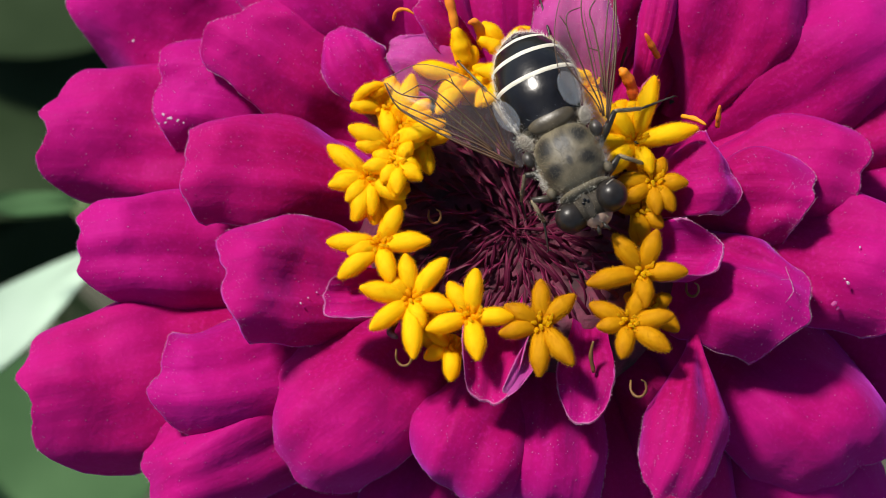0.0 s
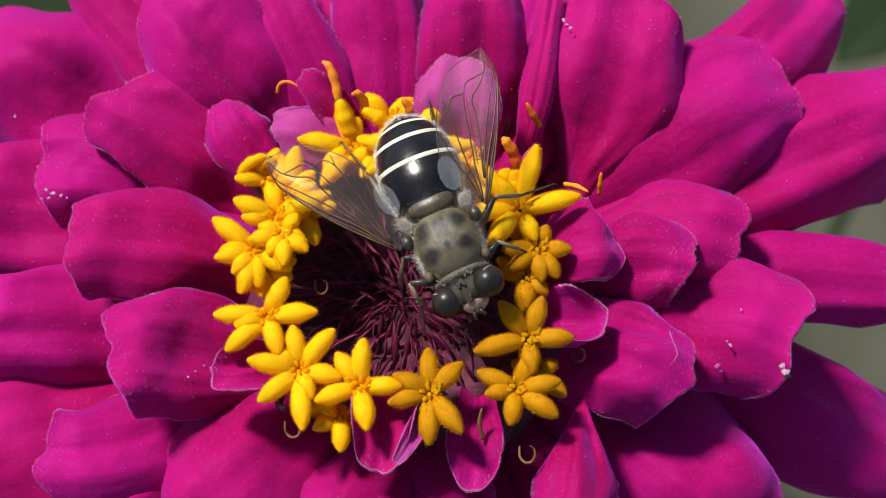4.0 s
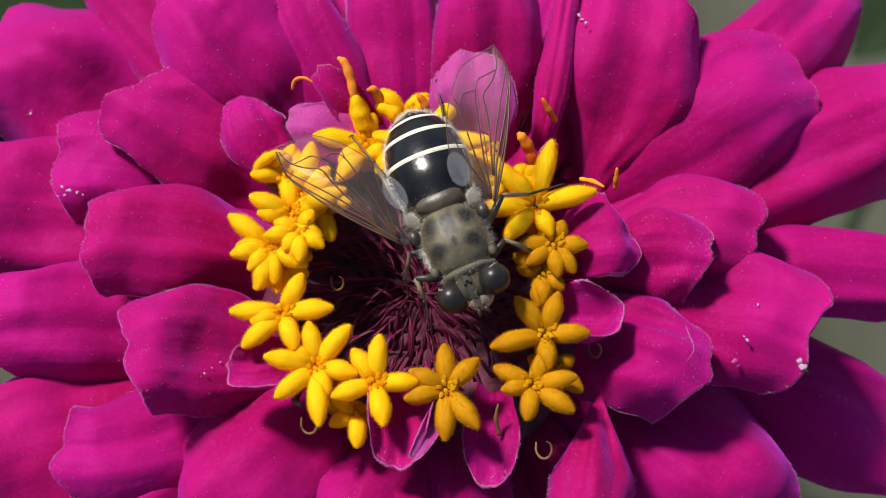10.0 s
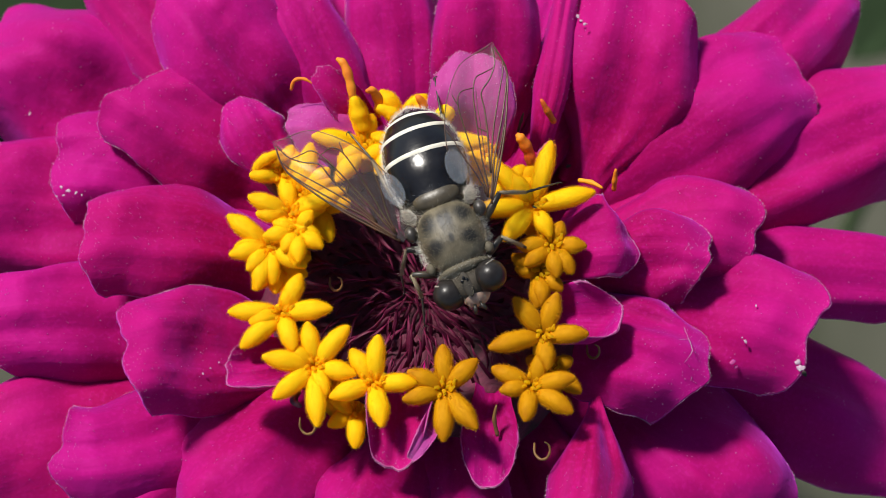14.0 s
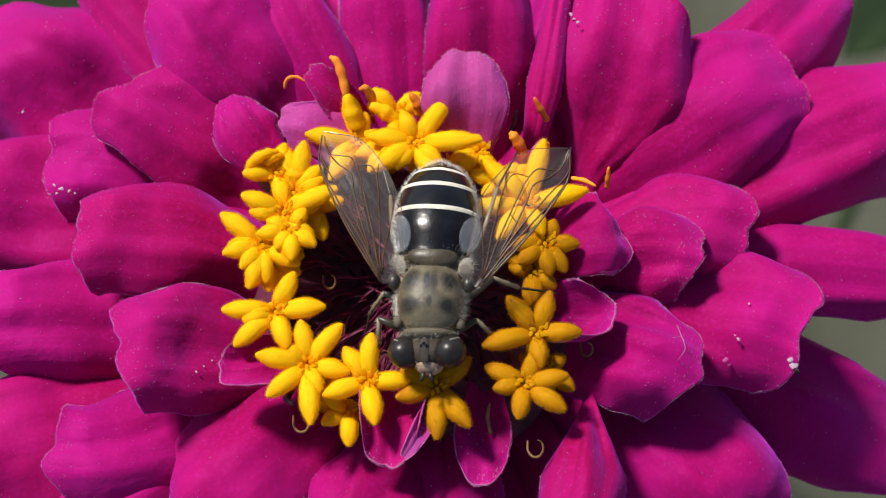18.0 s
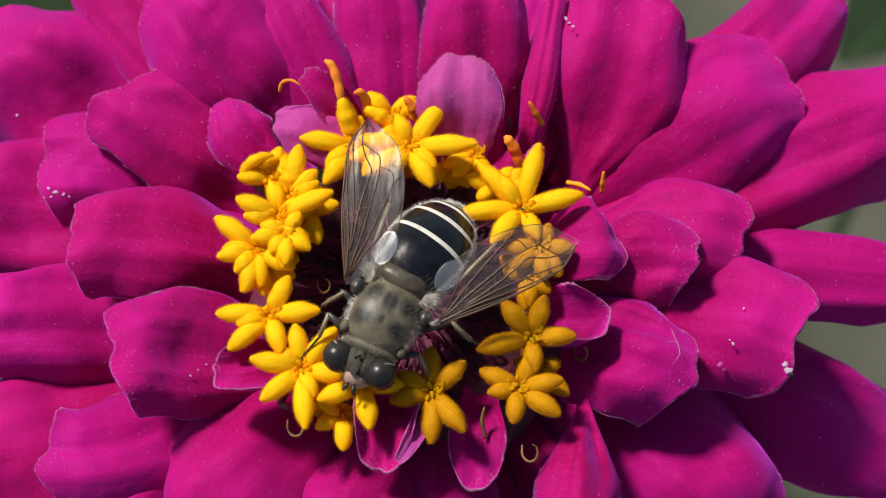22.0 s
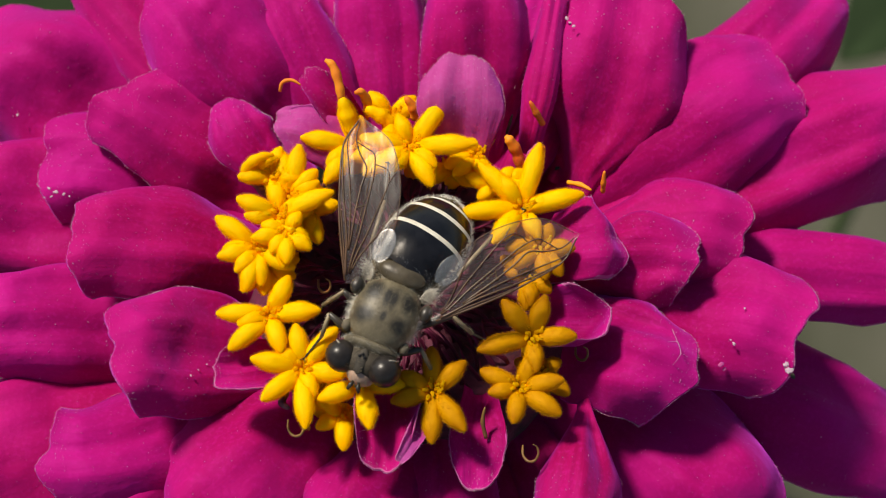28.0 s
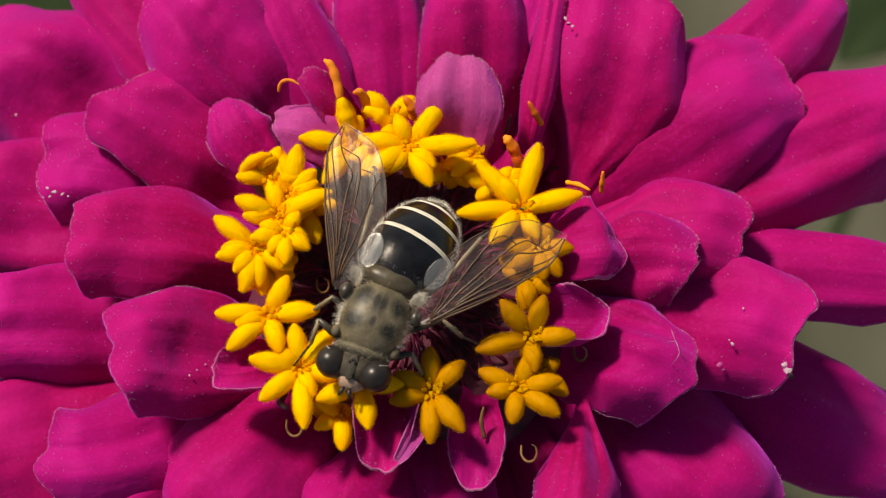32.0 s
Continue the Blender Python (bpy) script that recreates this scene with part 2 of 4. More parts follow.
def ball(rx, ry, rz, seg=24, rings=14, shape=None):
    """An ellipsoid: shape(x, y, z) bends its unit sphere."""
    vs, fs = [], []
    for i in range(rings + 1):
        a = math.pi * i / rings
        for j in range(seg):
            b = 2 * math.pi * j / seg
            p = (math.sin(a) * math.cos(b), -math.cos(a), math.sin(a) * math.sin(b))
            if shape:
                p = shape(*p)
            vs.append((p[0] * rx, p[1] * ry, p[2] * rz))
    for i in range(rings):
        for j in range(seg):
            k = (j + 1) % seg
            fs.append((i * seg + j, (i + 1) * seg + j, (i + 1) * seg + k, i * seg + k))
    return vs, fs


def tube(points, radii, seg=7):
    vs, fs = [], []
    pts = [Vector(p) for p in points]
    for i, p in enumerate(pts):
        d = (pts[min(i + 1, len(pts) - 1)] - pts[max(i - 1, 0)]).normalized()
        s = d.cross(Vector((0.3, 0.2, 1))).normalized()
        w = d.cross(s)
        for j in range(seg):
            a = 2 * math.pi * j / seg
            vs.append(tuple(p + (s * math.cos(a) + w * math.sin(a)) * radii[i]))
    n = len(pts)
    for i in range(n - 1):
        for j in range(seg):
            k = (j + 1) % seg
            fs.append((i * seg + j, i * seg + k, (i + 1) * seg + k, (i + 1) * seg + j))
    fs.append(tuple(range(seg))[::-1])
    fs.append(tuple(range((n - 1) * seg, n * seg)))
    return vs, fs




def fuzz(vs, fs, count, length, width, rng, lean=(0, 0, 0), keep=None):
    """Fine hairs standing on a surface: slim three-sided spikes."""
    out_v, out_f = [], []
    polys = [[Vector(vs[i]) for i in q] for q in fs]
    areas = [((p[1] - p[0]).cross(p[2] - p[0])).length + 1e-9 for p in polys]
    for p in rng.choices(polys, areas, k=count):
        n = (p[1] - p[0]).cross(p[2] - p[0])
        if n.length < 1e-9:
            n = (p[2] - p[0]).cross(p[-1] - p[0])
        if n.length < 1e-9:
            continue
        n.normalize()
        a, b = rng.random(), rng.random()
        c = p[0].lerp(p[1], a).lerp(p[-1].lerp(p[2], a), b)
        if keep and not keep(c):
            continue
        d = (n + Vector(lean) + Vector((rng.gauss(0, .3), rng.gauss(0, .3), rng.gauss(0, .3)))).normalized()
        s = d.cross(Vector((0.31, 0.52, 0.8))).normalized() * width
        w = d.cross(s).normalized() * width
        o = len(out_v)
        e = c + d * length * rng.uniform(0.6, 1.2)
        out_v += [tuple(c + s), tuple(c - s * .5 + w * .87), tuple(c - s * .5 - w * .87), tuple(e)]
        out_f += [(o, o + 1, o + 3), (o + 1, o + 2, o + 3), (o + 2, o, o + 3)]
    return out_v, out_f


def ease(a, b, x):
    x = min(1, max(0, (x - a) / (b - a)))
    return x * x * (3 - 2 * x)


# ---- ground ----
gv = [(x * 400000.0, y * 400000.0, 0) for x, y in ((-1, -1), (1, -1), (1, 1), (-1, 1))]
ground = tagged(new("ground", mesh_of("ground", gv, [(0, 1, 2, 3)], [M_SOIL])), "dark garden soil with green growth", "ground", kind="structure")

# ---- the zinnia ----
zinnia = tagged(new("zinnia"), "magenta zinnia bloom with a ring of yellow star florets", "flower")
zinnia.location = BASE
count = [0]


def petal(base, mid, tip, half, cup=-0.30, roll=0.0, narrow=0.60, pale=0.0, curl=0.0, n_tip=2.7, droop=0.34, rolled=0.0, lean=0.0, under=0.26):
    """One ray petal: a tapered blade along an arc from base over mid to tip."""
    count[0] += 1
    rng = random.Random(100 + count[0])
    b, m, t = Vector(base), Vector(mid), Vector(tip)
    c = m * 2 - (b + t) / 2
    nu, nv = 36, 32
    ph = rng.uniform(0, 6)
    end, power = (0.28, n_tip * 1.5) if n_tip > 2.6 else (0.38, n_tip * 1.25)
    waves = [(rng.uniform(1.5, 3.5), rng.uniform(0, 6), rng.uniform(.025, .065)) for _ in range(3)]
    top = []
    nrm = []
    uvs = []
    folds = rng.uniform(5.5, 9), rng.uniform(.03, .07)
    creases = [(g + rng.uniform(-.14, .14), rng.uniform(-.12, .12), rng.uniform(.008, .04), rng.uniform(.07, .14)) for g in (-.55, -.2, .15, .5)]
    for i in range(nu + 1):
        for j in range(nv + 1):
            v = 2 * j / nv - 1
            av = abs(v)
            # blunt blade end with rounded corners, a little ragged and notched
            f = 1 - (1 - i / nu) ** 1.5
            ragged = 0.010 * math.sin(v * 7 + ph) + 0.030 * noise.noise(Vector((v * 3.5, ph, 0))) + 0.007 * noise.noise(Vector((v * 12, ph, 3))) - 0.03 * math.exp(-(v * 6 - ph * .5 + 1.5) ** 2)
            u = f * (1 - end * av ** power) + (ragged + lean * -v) * ease(.5, 1, f)
            p = b * (1 - u) ** 2 + c * 2 * u * (1 - u) + t * u * u
            d = ((c - b) * (1 - u) + (t - c) * u).normalized()
            s = d.cross(Vector((0, 0, 1))).normalized()
            n = s.cross(d)
            s = Matrix.Rotation(radians(roll), 3, d) @ s
            n = Matrix.Rotation(radians(roll), 3, d) @ n
            w = half * (narrow + (1 - narrow) * ease(0, 0.5, u)) * (1 - .10 * ease(.62, 1, f))
            rise = cup * v * v + curl * ease(.7, 1, av)
            rise += folds[1] * math.cos(v * folds[0] + ph) * ease(0.05, .3, u) * (1 - 0.5 * ease(.75, 1, u))
            for g, drift, depth, wide in creases:
                rise -= depth * math.exp(-((v - g - drift * u) / wide) ** 2) * ease(0.02, .2, u) * (1 - .7 * ease(.6, 1, f))
            for k, f0, amp in waves:
                rise += amp * math.sin(k * u * 3 + f0 + v * k)
            rise -= droop * ease(0.5, 1.0, f) ** 1.6
            rise -= under * (ease(.72, 1.1, av) * .9 + ease(.80, 1.1, f))
            q = p + s * w * v
            rise += 0.13 * noise.noise(q * .30 + Vector((0, 0, count[0] * 7.3))) * ease(0, .3, u) + 0.025 * noise.noise(q * 1.0)
            w *= 1 + 0.05 * noise.noise(Vector((u * 7, v * .5, count[0] * 3.1)))
            top.append(p + s * w * v + n * rise * half)
            nrm.append(n)
            uvs.append((u, v * 0.5 + 0.5 + count[0] * 1.7))
    th = 0.09
    k = nv + 1
    verts = [tuple(p + n * th) for p, n in zip(top, nrm)] + [tuple(p - n * th) for p, n in zip(top, nrm)]
    N = len(top)
    faces, fm = [], []
    for i in range(nu):
        for j in range(nv):
            a = i * k + j
            faces.append((a, a + 1, a + k + 1, a + k))
            faces.append((N + a, N + a + k, N + a + k + 1, N + a + 1))
    rim = [i * k for i in range(nu + 1)] + [nu * k + j for j in range(1, k)] + [i * k + nv for i in range(nu - 1, -1, -1)]
    for a, e in zip(rim, rim[1:]):
        faces.append((a, a + N, e + N, e)[::-1])
    fm = [0] * (len(faces) - len(rim) + 1) + [1] * (len(rim) - 1)
    if rolled:
        # the withered margin is a band of its own colour
        for i in range(nu):
            for j in range(nv):
                if i >= nu - 2 or j < 1 or j > nv - 2:
                    fm[2 * (i * nv + j)] = int(i > nu * .45)
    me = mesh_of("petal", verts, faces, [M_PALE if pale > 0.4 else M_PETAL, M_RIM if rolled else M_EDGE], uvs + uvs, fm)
    ob = piece("petal", me, zinnia, "pale lilac-pink inner petal" if pale > .4 else "")
    # pale beads and bristles along the margin and strewn on the outer half
    hv, hf = [], []
    for q in range(int(720 * min(1, half / 3))):
        edge = q % 12 < 6
        if edge:
            k0 = int(len(rim) * rng.uniform(.14, .85))
            r, r2 = rim[k0], rim[k0 + 1]
        else:
            r = min(N - k - 2, int(N * (1 - .72 * rng.random() ** 1.7)))
            r2 = r + k + 1
        n = nrm[r]
        p = top[r].lerp(top[r2], rng.random()) + n * (0 if edge else th)
        x = (p - m).normalized() * (0.9 if edge else 0.0) + n * 0.7 + Vector((rng.gauss(0, .3), rng.gauss(0, .3), rng.gauss(0, .3)))
        x.normalize()
        wide = rng.uniform(.008, .015) if edge else .008 + .024 * rng.random() ** 3
        s = x.cross(Vector((.3, .5, .8))).normalized() * wide
        w = x.cross(s).normalized() * wide
        L = rng.uniform(.06, .15) if edge else wide * 2.4
        o = len(hv)
        mid = p + x * L * (.3 if edge else .5)
        hv += [tuple(p - x * .03), tuple(mid + s), tuple(mid + w), tuple(mid - s), tuple(mid - w), tuple(p + x * L)]
        for i in range(4):
            hf += [(o, o + 1 + (i + 1) % 4, o + 1 + i), (o + 5, o + 1 + i, o + 1 + (i + 1) % 4)]
    tagged(piece("bristles", mesh_of("bristles", hv, hf, [M_WHITE]), ob, "tiny pale bristles on the petal"), kind="stuff")
    return ob


petal((9.10, 6.63, -7.90), (19.44, 14.20, -5.00), (25.47, 21.47, -4.40), 3.80, cup=-0.42, droop=0.45)
petal((9.70, 4.68, -6.80), (22.35, 10.03, -4.60), (31.97, 13.69, -4.20), 4.65, cup=-0.42, droop=0.45)
petal((9.78, 3.49, -8.40), (22.17, 2.75, -6.20), (31.55, 2.01, -5.60), 2.88, cup=-0.42, droop=0.45)
petal((9.07, 1.00, -9.40), (22.11, -4.28, -10.00), (32.75, -6.52, -15.00), 4.27, cup=-0.3, droop=0.2, under=0.1)
petal((5.68, -2.67, -9.40), (14.75, -9.78, -8.40), (19.76, -14.98, -8.40), 4.55, cup=-0.42, droop=0.45)
petal((-6.99, 6.37, -7.90), (-16.78, 12.86, -5.60), (-26.51, 17.13, -4.60), 6.01, n_tip=3.0, droop=0.16)
petal((-5.99, 3.66, -7.90), (-17.04, 6.32, -5.60), (-26.83, 6.19, -2.80), 4.91, n_tip=3.4, lean=0.08, droop=0.16)
petal((-6.42, -0.19, -8.90), (-17.36, -7.06, -4.30), (-26.23, -10.06, -1.80), 5.25, cup=-0.42, droop=0.16)
petal((4.95, -3.31, -8.90), (9.28, -11.18, -7.80), (9.96, -16.05, -7.60), 3.03, cup=-0.42, droop=0.45)
petal((-2.35, -3.16, -9.40), (-12.08, -11.18, -7.80), (-19.23, -16.37, -7.60), 4.85, cup=-0.42, droop=0.16)
petal((3.31, -3.16, -9.40), (5.19, -12.69, -8.20), (5.21, -18.47, -8.40), 3.64, cup=-0.42, droop=0.45)
petal((-1.40, -3.65, -9.40), (-4.85, -12.69, -8.20), (-6.78, -18.45, -8.40), 3.94, cup=-0.42, droop=0.45)
petal((-0.53, 8.44, -7.90), (-2.03, 17.28, -6.00), (-2.53, 24.59, -5.40), 3.94)
petal((4.31, 8.44, -7.90), (8.16, 17.28, -6.00), (9.87, 25.00, -5.40), 3.64, cup=-0.42, droop=0.45)
petal((5.43, 6.32, -5.80), (8.82, 13.16, -4.40), (9.99, 18.94, -3.80), 1.88, cup=-0.42, droop=0.45)
petal((4.40, 7.01, -6.90), (7.56, 14.54, -5.00), (9.19, 21.63, -4.40), 2.88, cup=-0.42, droop=0.45)
petal((-6.15, 7.59, -5.80), (-14.16, 15.35, -4.00), (-19.59, 21.65, -3.20), 2.79, droop=0.16)
petal((-5.91, 5.04, -6.40), (-14.91, 7.92, -4.00), (-20.52, 8.22, -2.40), 4.02, n_tip=3.6, lean=0.1, droop=0.1, under=0.16)
petal((-5.84, 0.65, -7.40), (-16.16, -0.93, -3.90), (-23.59, -1.96, -1.20), 3.86, droop=0.16)
petal((-5.46, -2.59, -6.40), (-13.32, -7.93, -3.40), (-18.48, -9.14, -1.20), 3.48, cup=-0.35, droop=0.1, n_tip=3.0, under=0.16)
petal((-4.55, -3.79, -7.20), (-13.91, -11.11, -4.40), (-19.99, -14.13, -3.60), 3.72, cup=-0.42, droop=0.16)
petal((-1.45, 7.30, -7.00), (-5.61, 14.10, -2.60), (-9.20, 22.67, -1.40), 2.36)
petal((-0.51, 7.72, -7.40), (-1.41, 15.23, -3.40), (-2.02, 22.73, -2.20), 2.88)
petal((7.24, 5.47, -7.60), (15.88, 10.64, -3.40), (21.95, 14.06, -1.60), 4.87, cup=-0.34, droop=0.35, n_tip=3.2, under=0.16)
petal((7.91, 1.28, -5.60), (16.47, -0.71, -3.40), (20.55, -2.01, -1.20), 4.25, cup=-0.35, droop=0.25, n_tip=3.0, under=0.18)
petal((6.62, -1.69, -7.40), (15.29, -8.20, -6.00), (19.69, -12.69, -6.20), 4.75, cup=-0.42, droop=0.3, under=0.2)
petal((1.68, -3.36, -6.60), (2.06, -11.79, -3.40), (1.83, -16.43, -3.40), 3.27, cup=-0.42, droop=0.45)
petal((-2.49, -2.59, -6.40), (-8.50, -9.61, -2.60), (-13.08, -12.99, -3.00), 4.57, cup=-0.38, droop=0.16, under=0.2)
petal((6.87, 8.08, -3.00), (7.76, 12.09, -1.40), (8.78, 18.23, -0.60), 1.03, cup=-0.42, droop=0.45)
petal((-5.29, 10.11, -6.50), (-9.45, 13.33, -1.90), (-13.15, 18.23, 0.20), 4.30, cup=-0.1, n_tip=4, droop=0.16)
petal((4.04, 9.03, -6.50), (4.05, 13.16, -1.40), (4.02, 18.06, 1.80), 3.27, cup=-0.1)
petal((9.39, 6.97, -6.00), (11.54, 11.90, -2.40), (12.58, 16.35, 0.60), 4.53, cup=-0.06, droop=0.3, narrow=0.34, n_tip=3.0, under=0.14)
petal((-6.88, 6.40, -5.40), (-11.68, 9.11, -2.40), (-15.84, 11.42, -0.40), 3.72, n_tip=3.4, lean=0.2, droop=0.05, under=0.14)
petal((-7.57, 2.04, -4.80), (-13.24, 3.02, -2.10), (-17.87, 2.26, 0.20), 3.60, n_tip=3.4, lean=0.14, droop=0.05, under=0.16)
petal((-6.44, -3.50, -5.00), (-11.34, -3.67, -1.70), (-14.89, -4.54, 1.20), 3.84, lean=0.10, n_tip=4.0, narrow=0.7, cup=-0.15, droop=0.05, under=0.12)
petal((10.39, 3.21, -5.00), (14.97, 4.03, -3.20), (18.50, 3.55, -1.60), 3.62, cup=-0.36, droop=0.25, n_tip=2.6, under=0.22)
petal((9.27, 1.26, -3.40), (12.73, 1.77, -1.60), (15.80, 1.46, -0.40), 2.91, cup=-0.40, droop=0.25, n_tip=2.2, under=0.24)
petal((9.07, -2.52, -2.80), (12.08, -3.85, -1.20), (15.36, -5.21, 0.00), 3.33, cup=-0.34, droop=0.2, n_tip=2.0, narrow=1.0, under=0.24)
petal((9.80, -5.18, -3.60), (9.29, -11.18, -0.60), (7.86, -15.63, -0.90), 2.28, cup=-0.5, droop=0.3, narrow=0.12, under=0.16)
petal((0.02, -5.99, -5.40), (-1.94, -11.87, -2.60), (-3.69, -15.64, -3.20), 3.70, cup=-0.40, droop=0.3, under=0.2)
petal((3.15, 6.89, -1.00), (3.14, 9.30, 1.60), (3.20, 11.86, 2.80), 2.48, cup=0.12, pale=1, n_tip=2, under=0.12)
petal((-3.11, 7.18, 0.20), (-5.27, 8.33, 0.90), (-7.40, 8.92, 0.80), 1.86, cup=-0.35, pale=1, n_tip=1.6, narrow=0.85, under=0.12)
petal((-6.82, 6.17, -1.00), (-9.00, 8.15, 0.10), (-9.81, 10.64, -0.10), 1.93, cup=-0.1, n_tip=1.5, droop=0.16, under=0.12)
petal((7.51, 2.25, -2.00), (10.13, 2.06, 0.30), (12.25, 2.64, -0.40), 2.36, cup=-0.25, n_tip=3.6, narrow=0.9, rolled=0.06, under=0.0)
petal((7.63, -2.39, -2.40), (9.68, -2.67, -1.10), (11.23, -2.86, -0.10), 1.76, cup=0.7, curl=0.3, n_tip=2.2, droop=-0.1, narrow=0.85, rolled=0.09, under=0.0)
petal((-5.81, -4.51, -1.60), (-8.10, -5.37, -0.40), (-9.80, -5.57, 0.30), 1.43, cup=0.4, curl=0.3, rolled=0.07, droop=0.16, under=0.0)
petal((-0.68, -6.01, -2.60), (-0.83, -8.37, -1.30), (-1.02, -10.43, -0.30), 1.73, cup=0.75, curl=0.45, narrow=0.7, rolled=0.13, under=0.0)
petal((4.20, -5.91, -3.00), (3.98, -9.08, -2.20), (3.86, -11.43, -1.60), 1.56, cup=0.45, n_tip=2, rolled=0.06, under=0.0)
petal((-2.63, 8.35, -1.00), (-4.11, 9.64, 1.00), (-5.39, 10.91, 1.80), 1.12, cup=0.25, narrow=0.8, n_tip=2.6, droop=0.0, under=0.0)
petal((0.95, -7.44, -1.00), (0.57, -9.15, 0.20), (-0.19, -10.44, 0.10), 0.55, cup=0.5, pale=1, n_tip=2, droop=0.1, narrow=0.5, roll=-25, rolled=0.05, under=0.0)

# disc: a dark bowl set with pointed chaff scales
def disc_height(r):
    return -5.0 + 2.2 * ease(2.0, 6.8, r) - 4.5 * ease(7.4, 9.6, r)


dv, df = [(0, 0, disc_height(0))], []
for i in range(1, 13):
    for j in range(40):
        a = 2 * math.pi * j / 40
        r = i * 0.8
        dv.append((r * math.cos(a), r * math.sin(a), disc_height(r) + 0.25 * math.sin(j * 5.1 + i * 3.3)))
for j in range(40):
    df.append((0, 1 + j, 1 + (j + 1) % 40))
for i in range(11):
    for j in range(40):
        a, k = 1 + i * 40, (j + 1) % 40
        df.append((a + j, a + 40 + j, a + 40 + k, a + k))
disc = piece("disc", mesh_of("disc", dv, df, [M_DISC]), zinnia, "dark maroon central disc")
cv, cf = tube([(0, 0, -.3), (0.6, 0, .20), (1.2, 0, .42), (1.8, 0, .48), (2.3, 0, .40)], [.06, .075, .06, .04, .006], 7)
scale_mes = [mesh_of("scale", [(x, y * 1.9 + .16 * math.sin(x * 1.7 + q * 2), z * .9 + .14 * abs(y) * 4 * q) for x, y, z in cv], cf, [M_CHAFF]) for q in range(3)]
rng = random.Random(7)
for i in range(290):
    r = 1.3 + 6.3 * ((i + .5) / 290) ** .62
    a = i * 2.39996
    m = pose(r * math.cos(a) * MM, r * math.sin(a) * MM, (disc_height(r) - .1) * MM, rng.gauss(0, 25), rng.uniform(-22, 8), math.degrees(a) + 180 + rng.gauss(0, 10))
    piece("scale", scale_mes[i % 3], disc, "", m @ Matrix.Diagonal((*[rng.uniform(.7, 1.15)] * 3, 1)))

# florets
lobe_meshes = []
for q in range(3):
    rng = random.Random(40 + q)

    def lobe_shape(x, y, z):
        y2 = (y + 1) / 2
        w = (1 - .2 * ease(.4, 0, y2)) * (1 - .30 * ease(.66, 1, y2))
        return (x * w * (1 + .05 * math.sin(y2 * 9 + q)), y + .06 * ease(.7, 1, y2), z * w + .42 * math.sin(y2 * 2.3) - (.12 * (1 - y2) if abs(x) < .25 and z > 0 else 0))

    lv, lf = ball(.53, 1.26, .50, 18, 18, lobe_shape)
    lv = [(x * (1 + .14 * ease(.2, 1.2, abs(y))), y + 1.26, z) for x, y, z in lv]
    hv, hf = fuzz(lv, lf, 2600, .14, .0045, rng)
    lobe_meshes.append((mesh_of("lobe", lv, lf, [M_YELLOW]), mesh_of("lobe_fuzz", hv, hf, [M_FUZZ], smooth=False), mesh_of("lobe", lv, lf, [M_YELLOWOLD]), mesh_of("lobe_fuzz", hv, hf, [M_YELLOWOLD], smooth=False)))
rng = random.Random(9)
anther_mes = []
for i in range(3):
    one = tube([(0, 0, -.25), (.10, 0, .3 + .1 * i), (.26, .08 * i, .46 + .08 * i)], [.08, .12, .08], 6)
    anther_mes.append(mesh_of("anther", one[0], one[1], [M_FUZZ]))
tv, tf = tube([(0, 0, -4.2), (0, 0, -1.5), (0, 0, 0.05)], [.42, .5, .62], 9)
tube_me = mesh_of("floret_tube", tv, tf, [M_YELLOW])


def floret(centre, lobes, old=False):
    """A star floret: fuzzy lobes spread from the mouth of its tube."""
    c = Vector(centre)
    star = piece("floret", tube_me, zinnia, "fuzzy orange-yellow star floret" if old else "fuzzy yellow star floret", Matrix.Translation(c * MM))
    for x, y in lobes:
        size = math.hypot(x, y) / 2.5
        yaw = math.degrees(math.atan2(-x, y))
        me, hair = rng.choice(lobe_meshes)[2 * old:2 * old + 2]
        wide = min(1.0, max(.8, .52 + .46 * size))
        m = pose(0, 0, 0, rng.uniform(4, 20), rng.uniform(-14, 14), yaw) @ Matrix.Diagonal((wide, max(size, .55), wide, 1))
        lobe = piece("lobe", me, star, "", m)
        tagged(piece("fuzz", hair, lobe), kind="stuff")
    for i in range(11):
        r, a = .06 + .045 * i, i * 2.4
        piece("anther", anther_mes[i % 3], star, "", pose(r * math.cos(a) * MM, r * math.sin(a) * MM, .15 * MM, 0, 0, math.degrees(a) + rng.uniform(-40, 40)))


floret((-5.22, -5.44, 0.00), [(-0.32, 2.33), (2.07, 1.86), (2.26, -0.54), (0.36, -3.48), (-2.17, -1.88), (-2.78, 0.32), (1.86, -0.37), (-1.54, 0.81), (0.67, -1.82)])
floret((-2.07, -6.42, 0.20), [(0.43, 2.47), (-1.19, 1.79), (2.23, -0.08), (0.30, -2.70), (-2.25, -0.84)])
floret((-3.11, -7.52, -1.40), [(-0.05, -2.17), (-1.35, -0.89)])
floret((1.62, -6.62, -0.20), [(-0.09, 2.32), (1.69, 1.55), (1.76, -2.31), (0.04, -2.85), (-2.20, -0.68), (-1.98, 0.87)], old=True)
floret((6.82, -3.86, 0.40), [(0.76, 2.19), (-1.63, 1.87), (2.34, -0.15), (-2.84, -1.08), (0.24, -2.00)], old=True)
floret((6.15, -6.52, 0.00), [(1.02, 1.95), (2.40, 0.17), (2.06, -1.65), (-0.43, -2.10), (-2.02, 0.93), (-1.67, -0.44)], old=True)
